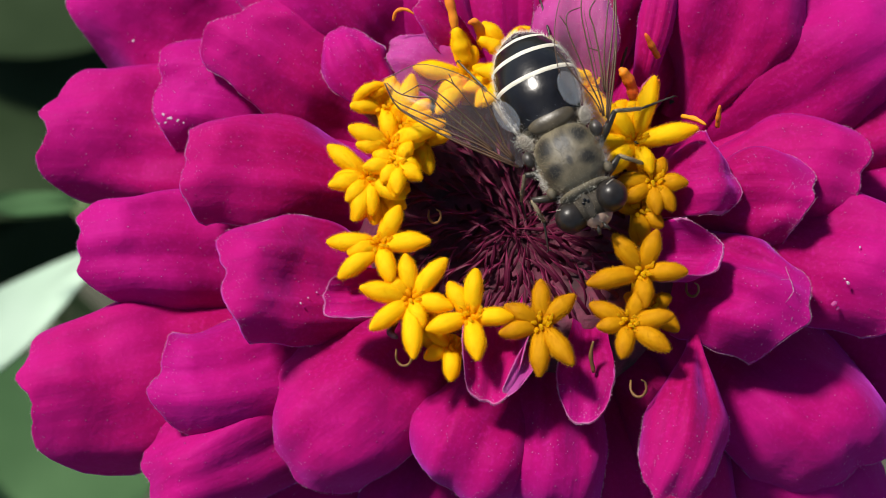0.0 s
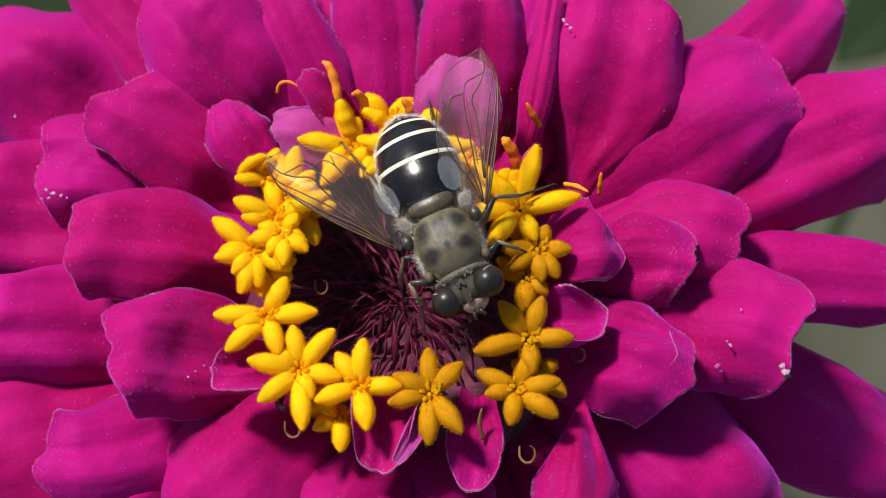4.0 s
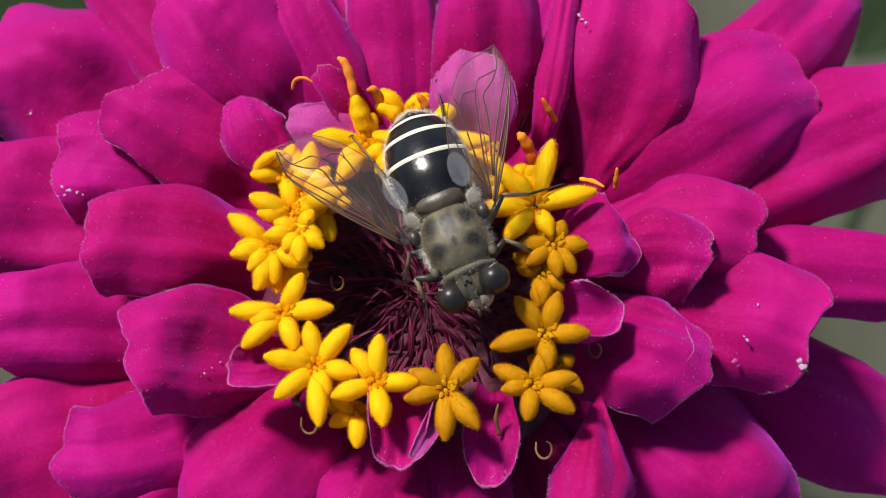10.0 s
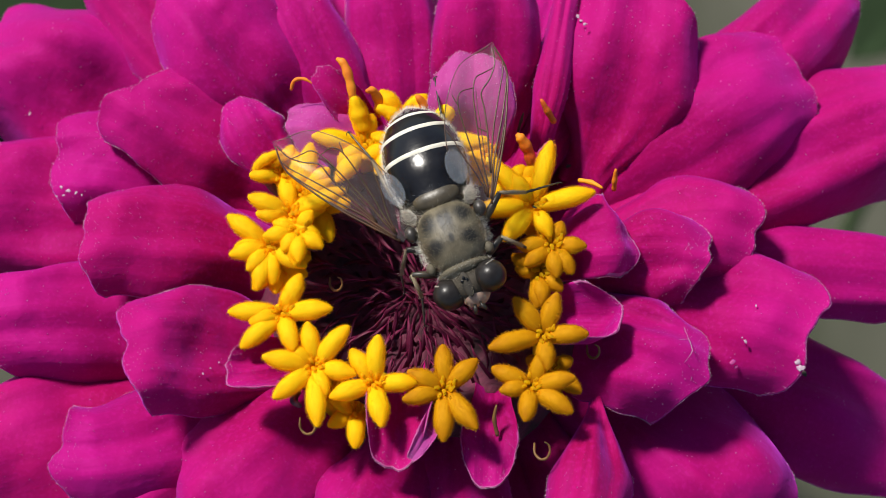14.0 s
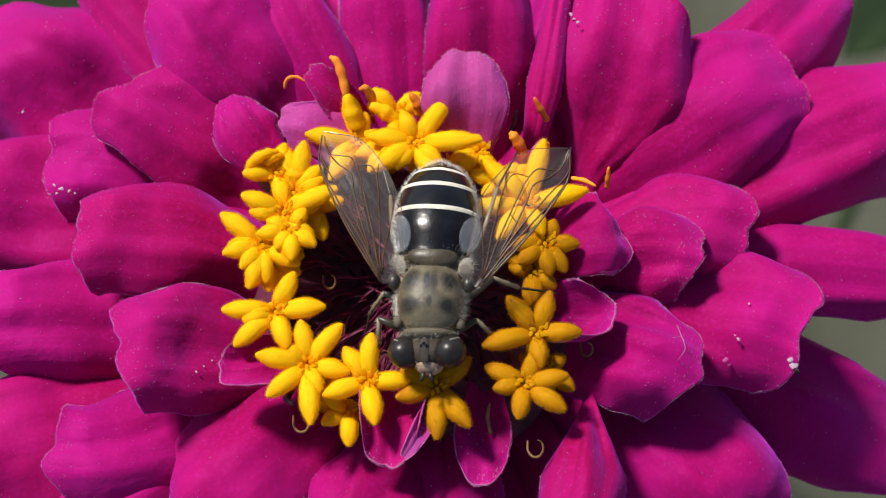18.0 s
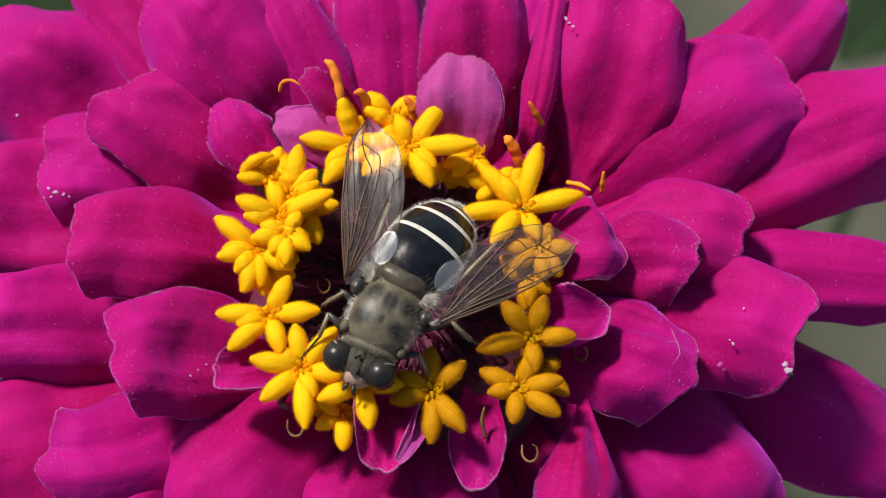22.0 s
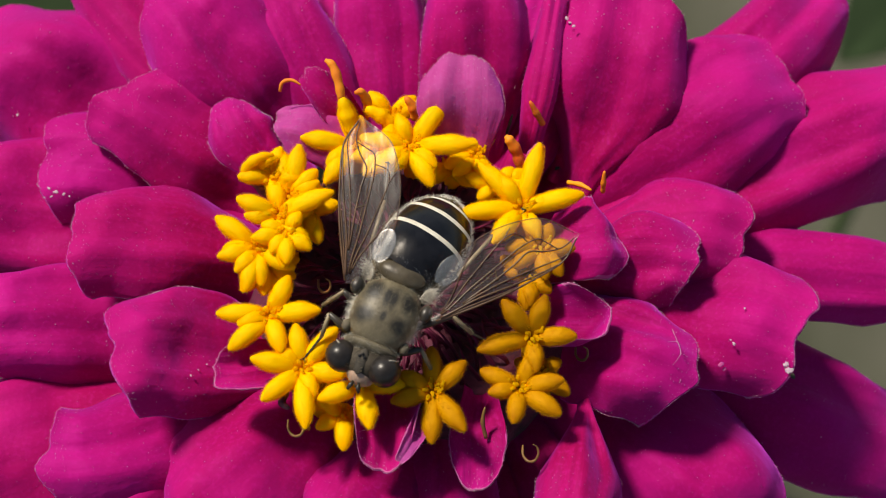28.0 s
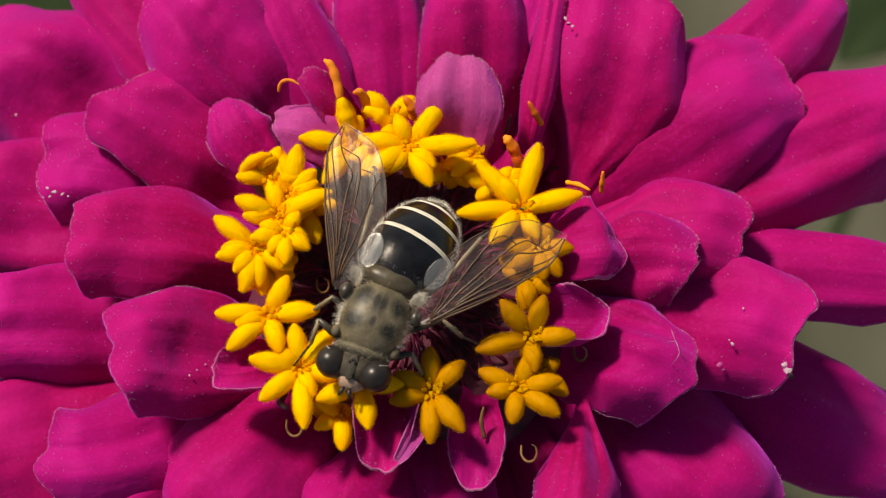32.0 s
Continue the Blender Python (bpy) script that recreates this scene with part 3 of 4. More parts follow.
floret((-6.99, -2.55, 0.20), [(-2.78, -0.10), (-2.05, -2.02), (2.73, -0.00), (0.77, -2.27), (0.88, 2.11), (-1.69, -0.72), (-1.72, -0.60), (0.58, 1.57)])
floret((-7.79, 1.14, 0.40), [(-2.09, -0.66), (-2.28, 1.56), (2.11, -1.40), (0.34, -2.19), (-0.55, -2.50), (-1.37, 1.09), (-1.19, -1.52), (-1.81, -0.14)])
floret((-6.69, 2.84, 0.80), [(-2.31, 0.68), (3.14, 0.88), (1.61, -2.02), (-1.22, -0.19), (0.70, -1.64), (1.62, 0.79), (1.89, 0.12), (-1.82, -0.01)])
floret((-6.17, 4.22, 0.20), [(-0.65, 2.52), (0.36, 2.79), (1.47, 1.45), (1.87, 0.27), (1.88, -0.71), (1.67, 0.75)])
floret((0.37, 6.86, 0.90), [(1.91, 2.61), (3.75, -0.08), (1.18, -2.56), (-2.59, -0.08), (-2.26, -1.80), (-0.59, 1.76), (1.44, -1.48), (-1.79, -0.80), (-1.12, -1.74)])
floret((-2.76, 7.24, 0.00), [(-2.92, 0.26), (-1.62, -2.42), (-0.81, 2.84), (0.40, 1.70), (-1.38, -1.50), (-1.34, -1.55)])
floret((-0.78, 9.37, -0.80), [(-1.31, 0.64), (1.42, 1.09), (1.76, 0.65), (1.74, 0.70), (-1.23, 1.33)])
floret((3.93, 6.89, -0.60), [(0.69, 1.21), (-0.16, 1.41), (-1.25, -1.55), (0.61, -2.04), (0.98, 1.48), (-1.84, -0.82)])
floret((6.39, 3.34, 0.60), [(1.11, 3.43), (3.27, 0.69), (-2.43, 2.23), (-3.36, -0.62), (-1.62, -2.39), (-1.28, 1.77), (0.86, -1.83), (1.77, 0.40), (-1.90, -0.30)])
floret((7.38, 1.28, 0.20), [(0.39, 1.05), (0.99, -1.78), (-1.99, -0.18), (-0.61, 1.11), (0.16, -2.02), (1.84, -0.18), (-1.59, -1.24)], old=True)
floret((6.77, -0.12, -0.40), [(-0.05, -1.92), (1.16, -1.13), (-1.38, 0.15), (-1.54, 0.92), (-0.13, -2.02), (-0.30, 1.67)], old=True)
floret((-7.41, 0.53, -0.60), [(-1.16, -1.71), (1.74, -0.82), (-1.20, 0.92), (0.41, -1.71), (0.25, -2.03), (-0.82, 1.52), (1.90, 0.15)])
floret((-6.24, 1.79, 1.00), [(1.36, -1.14), (-1.26, 0.36), (-0.72, -1.37), (0.77, 0.94), (-0.02, -2.03), (-1.80, -0.34), (0.30, -2.02)])
floret((-7.18, 5.34, 0.30), [(-1.50, 0.23), (-1.06, 1.02), (0.61, 1.56), (-1.85, -0.23), (1.95, -0.24), (0.45, -2.08)])
floret((-5.18, 3.63, -0.40), [(1.72, 0.30), (-0.77, 1.29), (0.23, -1.67), (0.29, 1.70), (-1.59, -1.11), (0.67, -2.00)])
floret((-1.04, 7.01, 0.30), [(-1.35, 0.62), (-0.73, -1.78), (1.26, -1.38), (0.31, 1.23), (-1.12, -1.75), (-1.82, -0.70), (1.80, -0.92)])
floret((2.68, 6.38, -1.00), [(-1.25, -0.88), (0.93, -1.21), (0.31, 0.81), (-1.81, -0.88), (-1.66, -1.20), (1.10, 1.41)])
floret((5.15, 4.96, -0.40), [(-0.93, 0.96), (-0.94, -0.70), (0.77, 0.96), (1.89, -0.15), (-1.75, 0.60), (1.51, 0.98)])
floret((7.17, -5.31, -1.00), [(1.59, -1.38), (1.03, 0.48), (0.24, -1.99), (-0.91, 0.48)], old=True)
floret((-4.53, -6.50, -1.20), [(-1.14, -0.75), (1.25, -1.21), (0.46, 1.10)])

# stem and green bracts under the bloom
sv, sf = tube([(0, 0, -600), (6, -4, -400), (3, 3, -200), (0, 0, -40), (0, 0, -9)], [3.2, 3, 2.8, 3, 5.5], 12)
piece("stem", mesh_of("stem", sv, sf, [M_STEM]), zinnia, "hairy green stem")
cupv, cupf = ball(15, 15, 5, 32, 12)
piece("calyx", mesh_of("calyx", [(x, y, z - 15.5) for x, y, z in cupv], cupf, [M_BRACT]), zinnia, "green calyx of overlapping bracts")


# ---- garden leaves below ----
def garden_leaf(root, length, width, yaw, label, mat):
    """A plant with one broad blade on a stem that rises from the soil."""
    vs, fs = [], []
    for i in range(21):
        u = i / 20
        w = width * math.sin(math.pi * u ** .8) ** .8 * .5
        for j in range(13):
            v = j / 6 - 1
            vs.append((w * v, u * length, .16 * abs(v) * w - length * .10 * u * u + .5 * math.sin(u * 8 + v) * abs(v)))
    for i in range(20):
        for j in range(12):
            a = i * 13 + j
            fs.append((a, a + 1, a + 14, a + 13))
    n = len(vs)
    vs += [(a, b, c - .5) for a, b, c in vs]
    fs += [tuple(k + n for k in q[::-1]) for q in fs]
    plant = new("garden_plant")
    plant.location = BASE + Vector((root[0], root[1], -600)) * MM
    up = 600 + root[2]
    lot = tube([(0, 0, -2), (4, 3, up * .4), (-3, 2, up * .8), (0, 0, up)], [2.6, 2.4, 2, 1.2], 8)
    piece("stem", mesh_of("stem", lot[0], lot[1], [M_STEM]), plant)
    piece("leaf", mesh_of("leaf", vs, fs, [mat]), plant, "", pose(0, 0, up * MM, 0, 0, yaw))
    return tagged(plant, label, "plant", "garden plants")


garden_leaf((-59.78, 2.21, -70.00), 26.4, 6.8, -46.5, "leafy plant below the bloom, pale sky gloss painted in", M_LEAFGLOSS)
garden_leaf((-75.32, -9.45, -95.00), 43.1, 30.3, -62.1, "broad-leaved green plant below the bloom", M_GREEN)
# sunlit plants whose shade lies only in the dark leaf colour
garden_leaf((-101.87, 45.56, -130.00), 54.9, 43.9, -58.8, "broad-leaved plant, dark green with shade painted in", M_LEAFSHADE)
garden_leaf((-103.08, 29.33, -150.00), 53.6, 35.9, -53.7, "broad-leaved plant, dark green with shade painted in", M_LEAFSHADE)
garden_leaf((-40.36, 20.00, -60.00), 10.0, 2.5, 87.8, "small pale green leaf on a thin stem", M_GREEN)
garden_leaf((-92.49, 139.74, -140.00), 63.1, 34.4, -143.7, "broad-leaved plant, dark green with shade painted in", M_LEAFSHADE)
garden_leaf((-114.73, 75.77, -118.00), 93.1, 56.4, -103.9, "broad-leaved plant, dark green with shade painted in", M_LEAFSHADE)
garden_leaf((-146.01, 81.81, -190.00), 85.8, 75.9, -71.4, "broad-leaved plant, dark green with shade painted in", M_LEAFSHADE)
garden_leaf((109.58, 139.08, -170.00), 59.0, 27.8, 134.3, "broad-leaved plant, dark green with shade painted in", M_LEAFSHADE)

garden_leaf((-77.81, 96.93, -120.00), 50.0, 30.0, -120.0, "broad-leaved plant, dark green with shade painted in", M_LEAFSHADE)
garden_leaf((-86.49, 57.93, -126.00), 44.0, 30.0, -84.0, "broad-leaved plant, dark green with shade painted in", M_LEAFSHADE)
garden_leaf((-85.69, 73.91, -112.00), 44.0, 27.0, -100.0, "broad-leaved plant, dark green with shade painted in", M_LEAFSHADE)

# ---- loose specks and withered bits ----
def smooth_curve(stations, n):
    """A rounded line in space through the stations."""
    pts = [Vector(p) for p in stations]
    pts = [pts[0] * 2 - pts[1]] + pts + [pts[-1] * 2 - pts[-2]]
    line = []
    for i in range(n + 1):
        k = i / n * (len(pts) - 3)
        j = min(int(k), len(pts) - 4)
        t = k - j
        p0, p1, p2, p3 = pts[j:j + 4]
        line.append((p1 * 2 + (p2 - p0) * t + (p0 * 2 - p1 * 5 + p2 * 4 - p3) * t * t + (p1 * 3 - p0 - p2 * 3 + p3) * t ** 3) / 2)
    return line


def withered(points, radius, mat, name="withered_floret", label="shrivelled orange floret"):
    points = [tuple(p) for p in smooth_curve(points, 4 * len(points))]
    n = len(points)
    lot = tube(points, [radius * (1 - .55 * (i / (n - 1)) ** 4) * (.8 + .2 * math.sin(math.pi * i / (n - 1))) * (1 + .10 * math.sin(i * 1.3 + n)) for i in range(n)], 10)
    ob = piece(name, mesh_of(name, lot[0], lot[1], [mat]), zinnia, label)
    if mat is M_YELLOW:
        hair = fuzz(*lot, 900, .16, .0045, random.Random(n))
        tagged(piece("fuzz", mesh_of("fuzz", hair[0], hair[1], [M_FUZZ], smooth=False), ob), kind="stuff")
    return ob


withered([(-6.79, 9.94, 1.40), (-6.61, 10.30, 1.80), (-6.10, 10.34, 2.00), (-5.61, 10.11, 1.90)], 0.11, M_ORANGE)
withered([(-2.80, 7.92, 0.60), (-3.09, 8.60, 1.20), (-3.38, 9.41, 1.80)], 0.46, M_YELLOW, label="half-open yellow floret lobe")
withered([(-3.38, 9.32, 1.70), (-3.55, 10.17, 2.20), (-3.85, 10.93, 2.60), (-4.25, 11.22, 2.70)], 0.27, M_ORANGE)
withered([(-2.15, 9.24, -0.60), (-2.02, 9.64, 0.40), (-2.30, 9.96, 1.20), (-2.66, 9.82, 1.50)], 0.28, M_ORANGE)
withered([(-0.70, 8.53, 0.20), (-1.32, 8.87, 0.60), (-2.09, 9.14, 0.90)], 0.42, M_YELLOW, label="half-open yellow floret lobe")
withered([(0.59, 9.14, -0.40), (0.48, 9.51, 0.30), (0.08, 9.87, 0.80)], 0.30, M_ORANGE)
withered([(6.42, 6.49, -1.00), (6.22, 7.09, -0.40), (5.83, 7.51, 0.20), (5.58, 7.72, 0.40)], 0.34, M_ORANGE)
withered([(6.80, 6.49, -1.00), (7.08, 6.90, -0.20), (7.43, 7.25, 0.40)], 0.30, M_RIM, label="pink withered bract tip")
withered([(7.51, 6.41, 0.40), (7.51, 6.55, 1.10), (7.62, 6.65, 1.40)], 0.22, M_ORANGE)
withered([(7.76, 9.32, -1.60), (7.35, 9.66, -0.80), (6.98, 10.08, -0.20)], 0.20, M_ORANGE)
withered([(5.70, 8.47, -1.00), (5.86, 8.81, -0.20), (5.98, 9.10, 0.20)], 0.09, M_SPOT, label="dark dry thread")
withered([(9.08, 5.79, -1.60), (9.72, 5.45, -1.10), (10.31, 4.99, -0.80)], 0.15, M_ORANGE)
withered([(11.04, 5.37, -2.00), (11.04, 5.70, -1.40), (11.06, 6.13, -0.80)], 0.16, M_ORANGE)
withered([(-7.52, 4.97, -1.20), (-7.95, 5.26, -0.40), (-8.33, 5.57, 0.30), (-8.54, 5.74, 0.70)], 0.40, M_DRYTUBE, label="purplish-brown dried floret tube")
withered([(-8.64, 5.37, 0.80), (-8.29, 5.69, 1.30), (-7.67, 6.00, 1.50), (-7.01, 6.17, 1.40)], 0.30, M_YELLOW, label="half-open yellow floret lobe")
withered([(-7.72, 5.66, 0.90), (-7.26, 5.89, 1.30), (-6.78, 6.06, 1.20)], 0.24, M_YELLOW, label="half-open yellow floret lobe")
withered([(-6.29, 2.39, -1.60), (-5.80, 1.77, -1.00), (-5.32, 1.37, -0.60)], 0.30, M_DRYTUBE, label="purplish-brown dried floret tube")
withered([(4.42, -8.71, -1.80), (4.24, -7.95, -1.20), (4.35, -7.34, -0.60)], 0.12, M_STYLE, label="curled yellowish style")
withered([(-0.59, -9.70, -1.50), (-0.40, -10.20, -1.30), (-0.34, -10.61, -1.20)], 0.14, M_STYLE, label="curled yellowish style")
withered([(-6.20, -6.28, -1.60), (-6.36, -6.95, -1.20), (-5.97, -7.31, -1.00)], 0.22, M_DRYTUBE, label="purplish-brown dried floret tube")
withered([(-6.05, -7.77, -1.60), (-6.00, -8.36, -1.40), (-5.70, -8.73, -1.20), (-5.35, -8.74, -1.00), (-5.16, -8.48, -0.80), (-5.20, -8.14, -0.60), (-5.42, -8.03, -0.40)], 0.08, M_STYLE, "style", "curled yellowish style")
withered([(6.35, -9.15, -1.60), (6.35, -9.73, -1.40), (6.61, -10.10, -1.20), (6.93, -10.11, -1.00), (7.11, -9.84, -0.80), (7.05, -9.50, -0.60), (6.82, -9.39, -0.40)], 0.08, M_STYLE, "style", "curled yellowish style")
withered([(9.27, -3.78, -1.60), (9.26, -4.27, -1.40), (9.45, -4.59, -1.20), (9.70, -4.62, -1.00), (9.84, -4.43, -0.80), (9.79, -4.17, -0.60), (9.59, -4.10, -0.40)], 0.08, M_STYLE, "style", "curled yellowish style")
withered([(-4.64, 0.07, -1.60), (-4.60, -0.44, -1.40), (-4.36, -0.78, -1.20), (-4.08, -0.81, -1.00), (-3.92, -0.62, -0.80), (-3.96, -0.36, -0.60), (-4.13, -0.30, -0.40)], 0.08, M_STYLE, "style", "curled yellowish style")


def lint(place, size, label, mat, seed):
    def lump(x, y, z):
        k = 1 + 1.1 * noise.noise(Vector((x, y, z)) * 2.3 + Vector((seed * 5.1, 0, 0)))
        return x * k, y * k, z * k

    lot = ball(.50 * size, .32 * size, .08 * size, 16, 12, lump)
    ob = new("lint", mesh_of("lint", lot[0], lot[1], [mat]))
    ob.matrix_world = Matrix.Translation(BASE + Vector(place) * MM) @ pose(0, 0, 0, 0, 0, seed * 47)
    return tagged(ob, label, "speck")


lint((20.85, -4.79, -2.53), 0.42, "white fluff caught on a petal edge", M_LINT, 0)
lint((20.71, -4.44, -2.63), 0.34, "white fluff caught on a petal edge", M_LINT, 1)
lint((21.12, -4.95, -3.06), 0.30, "dark-flecked fluff on a petal edge", M_SPOT, 2)
lint((-19.92, 5.79, -2.48), 0.20, "white dry flake on a petal", M_LINT, 3)
lint((-19.49, 5.52, -2.34), 0.25, "white dry flake on a petal", M_LINT, 4)
lint((-19.04, 5.39, -2.35), 0.18, "white dry flake on a petal", M_LINT, 5)
lint((-18.72, 5.27, -2.38), 0.12, "white dry flake on a petal", M_LINT, 6)
lint((-20.13, 5.23, -2.46), 0.11, "white dry flake on a petal", M_LINT, 7)
lint((-19.74, 5.28, -2.42), 0.14, "white dry flake on a petal", M_LINT, 8)
lint((-22.98, 11.89, -6.00), 0.16, "white dry flake on a petal", M_LINT, 9)
lint((17.96, -3.25, -2.65), 0.20, "white dry flake on a petal", M_LINT, 10)
lint((17.78, -3.04, -2.60), 0.11, "white dry flake on a petal", M_LINT, 11)
lint((17.30, -4.24, -3.29), 0.30, "lilac worn patch flake on a petal", M_RIM, 12)
lint((17.50, -4.44, -3.52), 0.22, "lilac worn patch flake on a petal", M_RIM, 13)
lint((9.25, 15.85, -1.36), 0.22, "dry whitish petal flake", M_LINT, 14)
lint((9.41, 15.40, -1.05), 0.16, "dry whitish petal flake", M_LINT, 15)
lint((9.58, 15.05, -0.79), 0.20, "dry whitish petal flake", M_LINT, 16)
lint((18.60, -1.33, -2.28), 0.13, "white crumb of dust on a petal", M_LINT, 17)
lint((-11.25, -5.46, -1.16), 0.12, "white crumb of dust on a petal", M_LINT, 18)
lint((-10.93, -5.02, -1.61), 0.10, "white crumb of dust on a petal", M_LINT, 19)
lint((-10.57, -4.54, -2.18), 0.10, "white crumb of dust on a petal", M_LINT, 20)
lint((6.45, 3.08, 1.29), 0.21, "black pollen crumb on a floret", M_SPOT, 7)
lint((8.81, 8.45, -5.96), 0.27, "dark dry bract tip", M_SPOT, 8)


def fibre(points, radius):
    lot = tube(smooth_curve(points, 18), [radius] * 19, 5)
    ob = new("fibre", mesh_of("fibre", lot[0], lot[1], [M_LINT]))
    ob.location = BASE
    return tagged(ob, "fine white fibre lying on a petal", "fibre")


fibre([(14.49, -2.81, -1.45), (14.67, -3.66, -0.98), (14.68, -4.52, 0.01), (14.46, -4.94, -0.04), (14.32, -5.02, -0.62)], 0.011)
fibre([(14.14, -3.75, -0.68), (14.67, -3.66, -0.98), (14.68, -4.52, 0.01)], 0.009)

# ---- the hoverfly ----
fly = tagged(new("hoverfly"), "drone hoverfly with black white-banded abdomen on the florets", "hoverfly")
rng = random.Random(21)


def fly_part(name, lot, mat, parent, label="", m=None, smooth=True):
    return piece(name, mesh_of(name, lot[0], lot[1], [mat] if not isinstance(mat, list) else mat, smooth=smooth), parent, label, m)


def boxy(x, y, z):
    k = (abs(x) ** 2.4 + abs(y) ** 2.4 + abs(z) ** 2.4) ** (1 / 2.4)
    return x / k, y / k, z / k


def thorax_material():
    """Dusty brown-grey with soft dark blotches along the back."""
    m, nt, b = material("fly_thorax_back", 0.5)
    where = nt.nodes.new("ShaderNodeTexCoord")
    near = None
    for cx, cy, w, l in ((-.17, -.62, .24, .62), (.17, -.62, .24, .62), (-1.0, -.75, .52, .66), (1.0, -.75, .52, .66), (-.95, .65, .52, .46), (.95, .65, .52, .46), (0, .45, .15, .30)):
        d = nt.nodes.new("ShaderNodeVectorMath")
        d.operation = "SUBTRACT"
        d.inputs[1].default_value = (cx * MM, cy * MM, 0)
        nt.links.new(where.outputs["Object"], d.inputs[0])
        k = nt.nodes.new("ShaderNodeVectorMath")
        k.operation = "MULTIPLY"
        k.inputs[1].default_value = (1 / (w * MM), 1 / (l * MM), 0)
        nt.links.new(d.outputs[0], k.inputs[0])
        length = nt.nodes.new("ShaderNodeVectorMath")
        length.operation = "LENGTH"
        nt.links.new(k.outputs[0], length.inputs[0])
        if near is None:
            near = length.outputs["Value"]
        else:
            low = nt.nodes.new("ShaderNodeMath")
            low.operation = "MINIMUM"
            nt.links.new(near, low.inputs[0])
            nt.links.new(length.outputs["Value"], low.inputs[1])
            near = low.outputs[0]
    rough_edge = nt.nodes.new("ShaderNodeMath")
    rough_edge.operation = "MULTIPLY_ADD"
    rough_edge.inputs[1].default_value = 0.9
    nt.links.new(noise_fac(nt, 1300, 4), rough_edge.inputs[0])
    nt.links.new(near, rough_edge.inputs[2])
    half = nt.nodes.new("ShaderNodeMath")
    half.operation = "MULTIPLY"
    half.inputs[1].default_value = 0.5
    nt.links.new(rough_edge.outputs[0], half.inputs[0])
    dust = ramp(nt, noise_fac(nt, 900, 5), [(0.3, (0.068, 0.056, 0.034)), (0.7, (0.175, 0.147, 0.092))])
    c = mixed(nt, (0.010, 0.009, 0.007), dust, ramp(nt, half.outputs[0], [(0.46, (0.06, 0.06, 0.06)), (0.84, (1, 1, 1))]))
    nt.links.new(c, b.inputs["Base Color"])
    bump(nt, b, noise_fac(nt, 2600, 4), 0.5, 0.00005)
    return m


thorax_lot = ball(1.76, 1.88, 1.55, 60, 44, boxy)
thorax = fly_part("thorax", thorax_lot, thorax_material(), fly, "grey-brown hairy thorax with dark spots")


def abdomen_radius(s):
    return 2.28 * (0.84 + 0.14 * ease(0, .3, s)) * math.sqrt(max(0, 1 - max(0, (s - .36) / .64) ** 2.0))


def ring_piece(s0, s1, grow):
    vs, fs = [], []
    n = max(4, int((s1 - s0) * 40))
    for i in range(n + 1):
        s = s0 + (s1 - s0) * i / n
        r = abdomen_radius(s) + grow * math.sin(math.pi * (i + .3) / (n + .6))
        for j in range(40):
            a = 2 * math.pi * j / 40
            vs.append((r * math.cos(a), -2.4 - 5.75 * s - .25 * (1 - abs(math.cos(a))) * (s - .5), r * .72 * math.sin(a) - .2 - 1.0 * s * s))
    for i in range(n):
        for j in range(40):
            k = (j + 1) % 40
            fs.append((i * 40 + j, i * 40 + k, (i + 1) * 40 + k, (i + 1) * 40 + j))
    return vs, fs


abdomen_lot = ring_piece(0, 0.998, 0)
abdomen = fly_part("abdomen", abdomen_lot, M_BLACK, fly, "glossy black abdomen")
for s0, s1 in ((.395, .440), (.650, .695), (.835, .872)):
    fly_part("band", ring_piece(s0, s1, .06), M_BAND, abdomen, "cream-white cross band")
fly_part("scutellum", ball(1.30, .68, .50, 32, 16), M_SCUTELLUM, fly, "shiny brown scutellum", pose(0, -2.24 * MM, .72 * MM, 12))
waist_lot = ball(1.85, .75, 1.15, 32, 16)
waist = fly_part("waist", waist_lot, M_THORAX, fly, "grey hairy waist", pose(0, -2.35 * MM, -.25 * MM))
fly_part("waist_hair", fuzz(*waist_lot, 1500, .55, .006, rng, (0, -.7, .3), keep=lambda c: c.z > 0), M_HAIRS, waist, "", smooth=False)["kind"] = "stuff"


def brow(x, y, z):
    """Wide head, hollow behind and bulged to the face."""
    return x, y * (1 - .18 * x * x) + .10 * (1 - x * x), z * (1 - .12 * abs(x))


head = fly_part("head", ball(1.62, .82, .86, 32, 20, brow), M_VERTEX, fly, "dark grey hairy head", pose(0, 2.58 * MM, -.14 * MM, -16, 12))
collar_lot = ball(1.50, .40, 1.02, 28, 16)
collar = fly_part("collar", collar_lot, M_THORAX, fly, "dusty grey collar behind the head", pose(0, 1.86 * MM, -.10 * MM, 0, 6))
fly_part("collar_hair", fuzz(*collar_lot, 900, .30, .0045, rng, (0, .3, .3), keep=lambda c: c.z > -.2), M_HAIRS, collar, "", smooth=False)["kind"] = "stuff"
face = fly_part("muzzle", ball(.80, .72, .86, 24, 16), M_FACE, head, "pinkish-beige pointed face", pose(0, .62 * MM, -.22 * MM))
fly_part("mouth", ball(.20, .26, .34, 14, 10), M_LEG, face, "dark mouth edge", pose(0, .62 * MM, -.12 * MM))
fly_part("brow_stripe", ball(.30, .70, .16, 20, 14), M_SPOT, head, "dark stripe between the eyes", pose(0, .05 * MM, .76 * MM, 4))
for q in (-1, 0, 1):
    fly_part("ocellus", ball(.09, .09, .08, 12, 8), M_BLACK, head, "", pose(q * .13 * MM, (-.32 + .13 * abs(q)) * MM, .90 * MM))
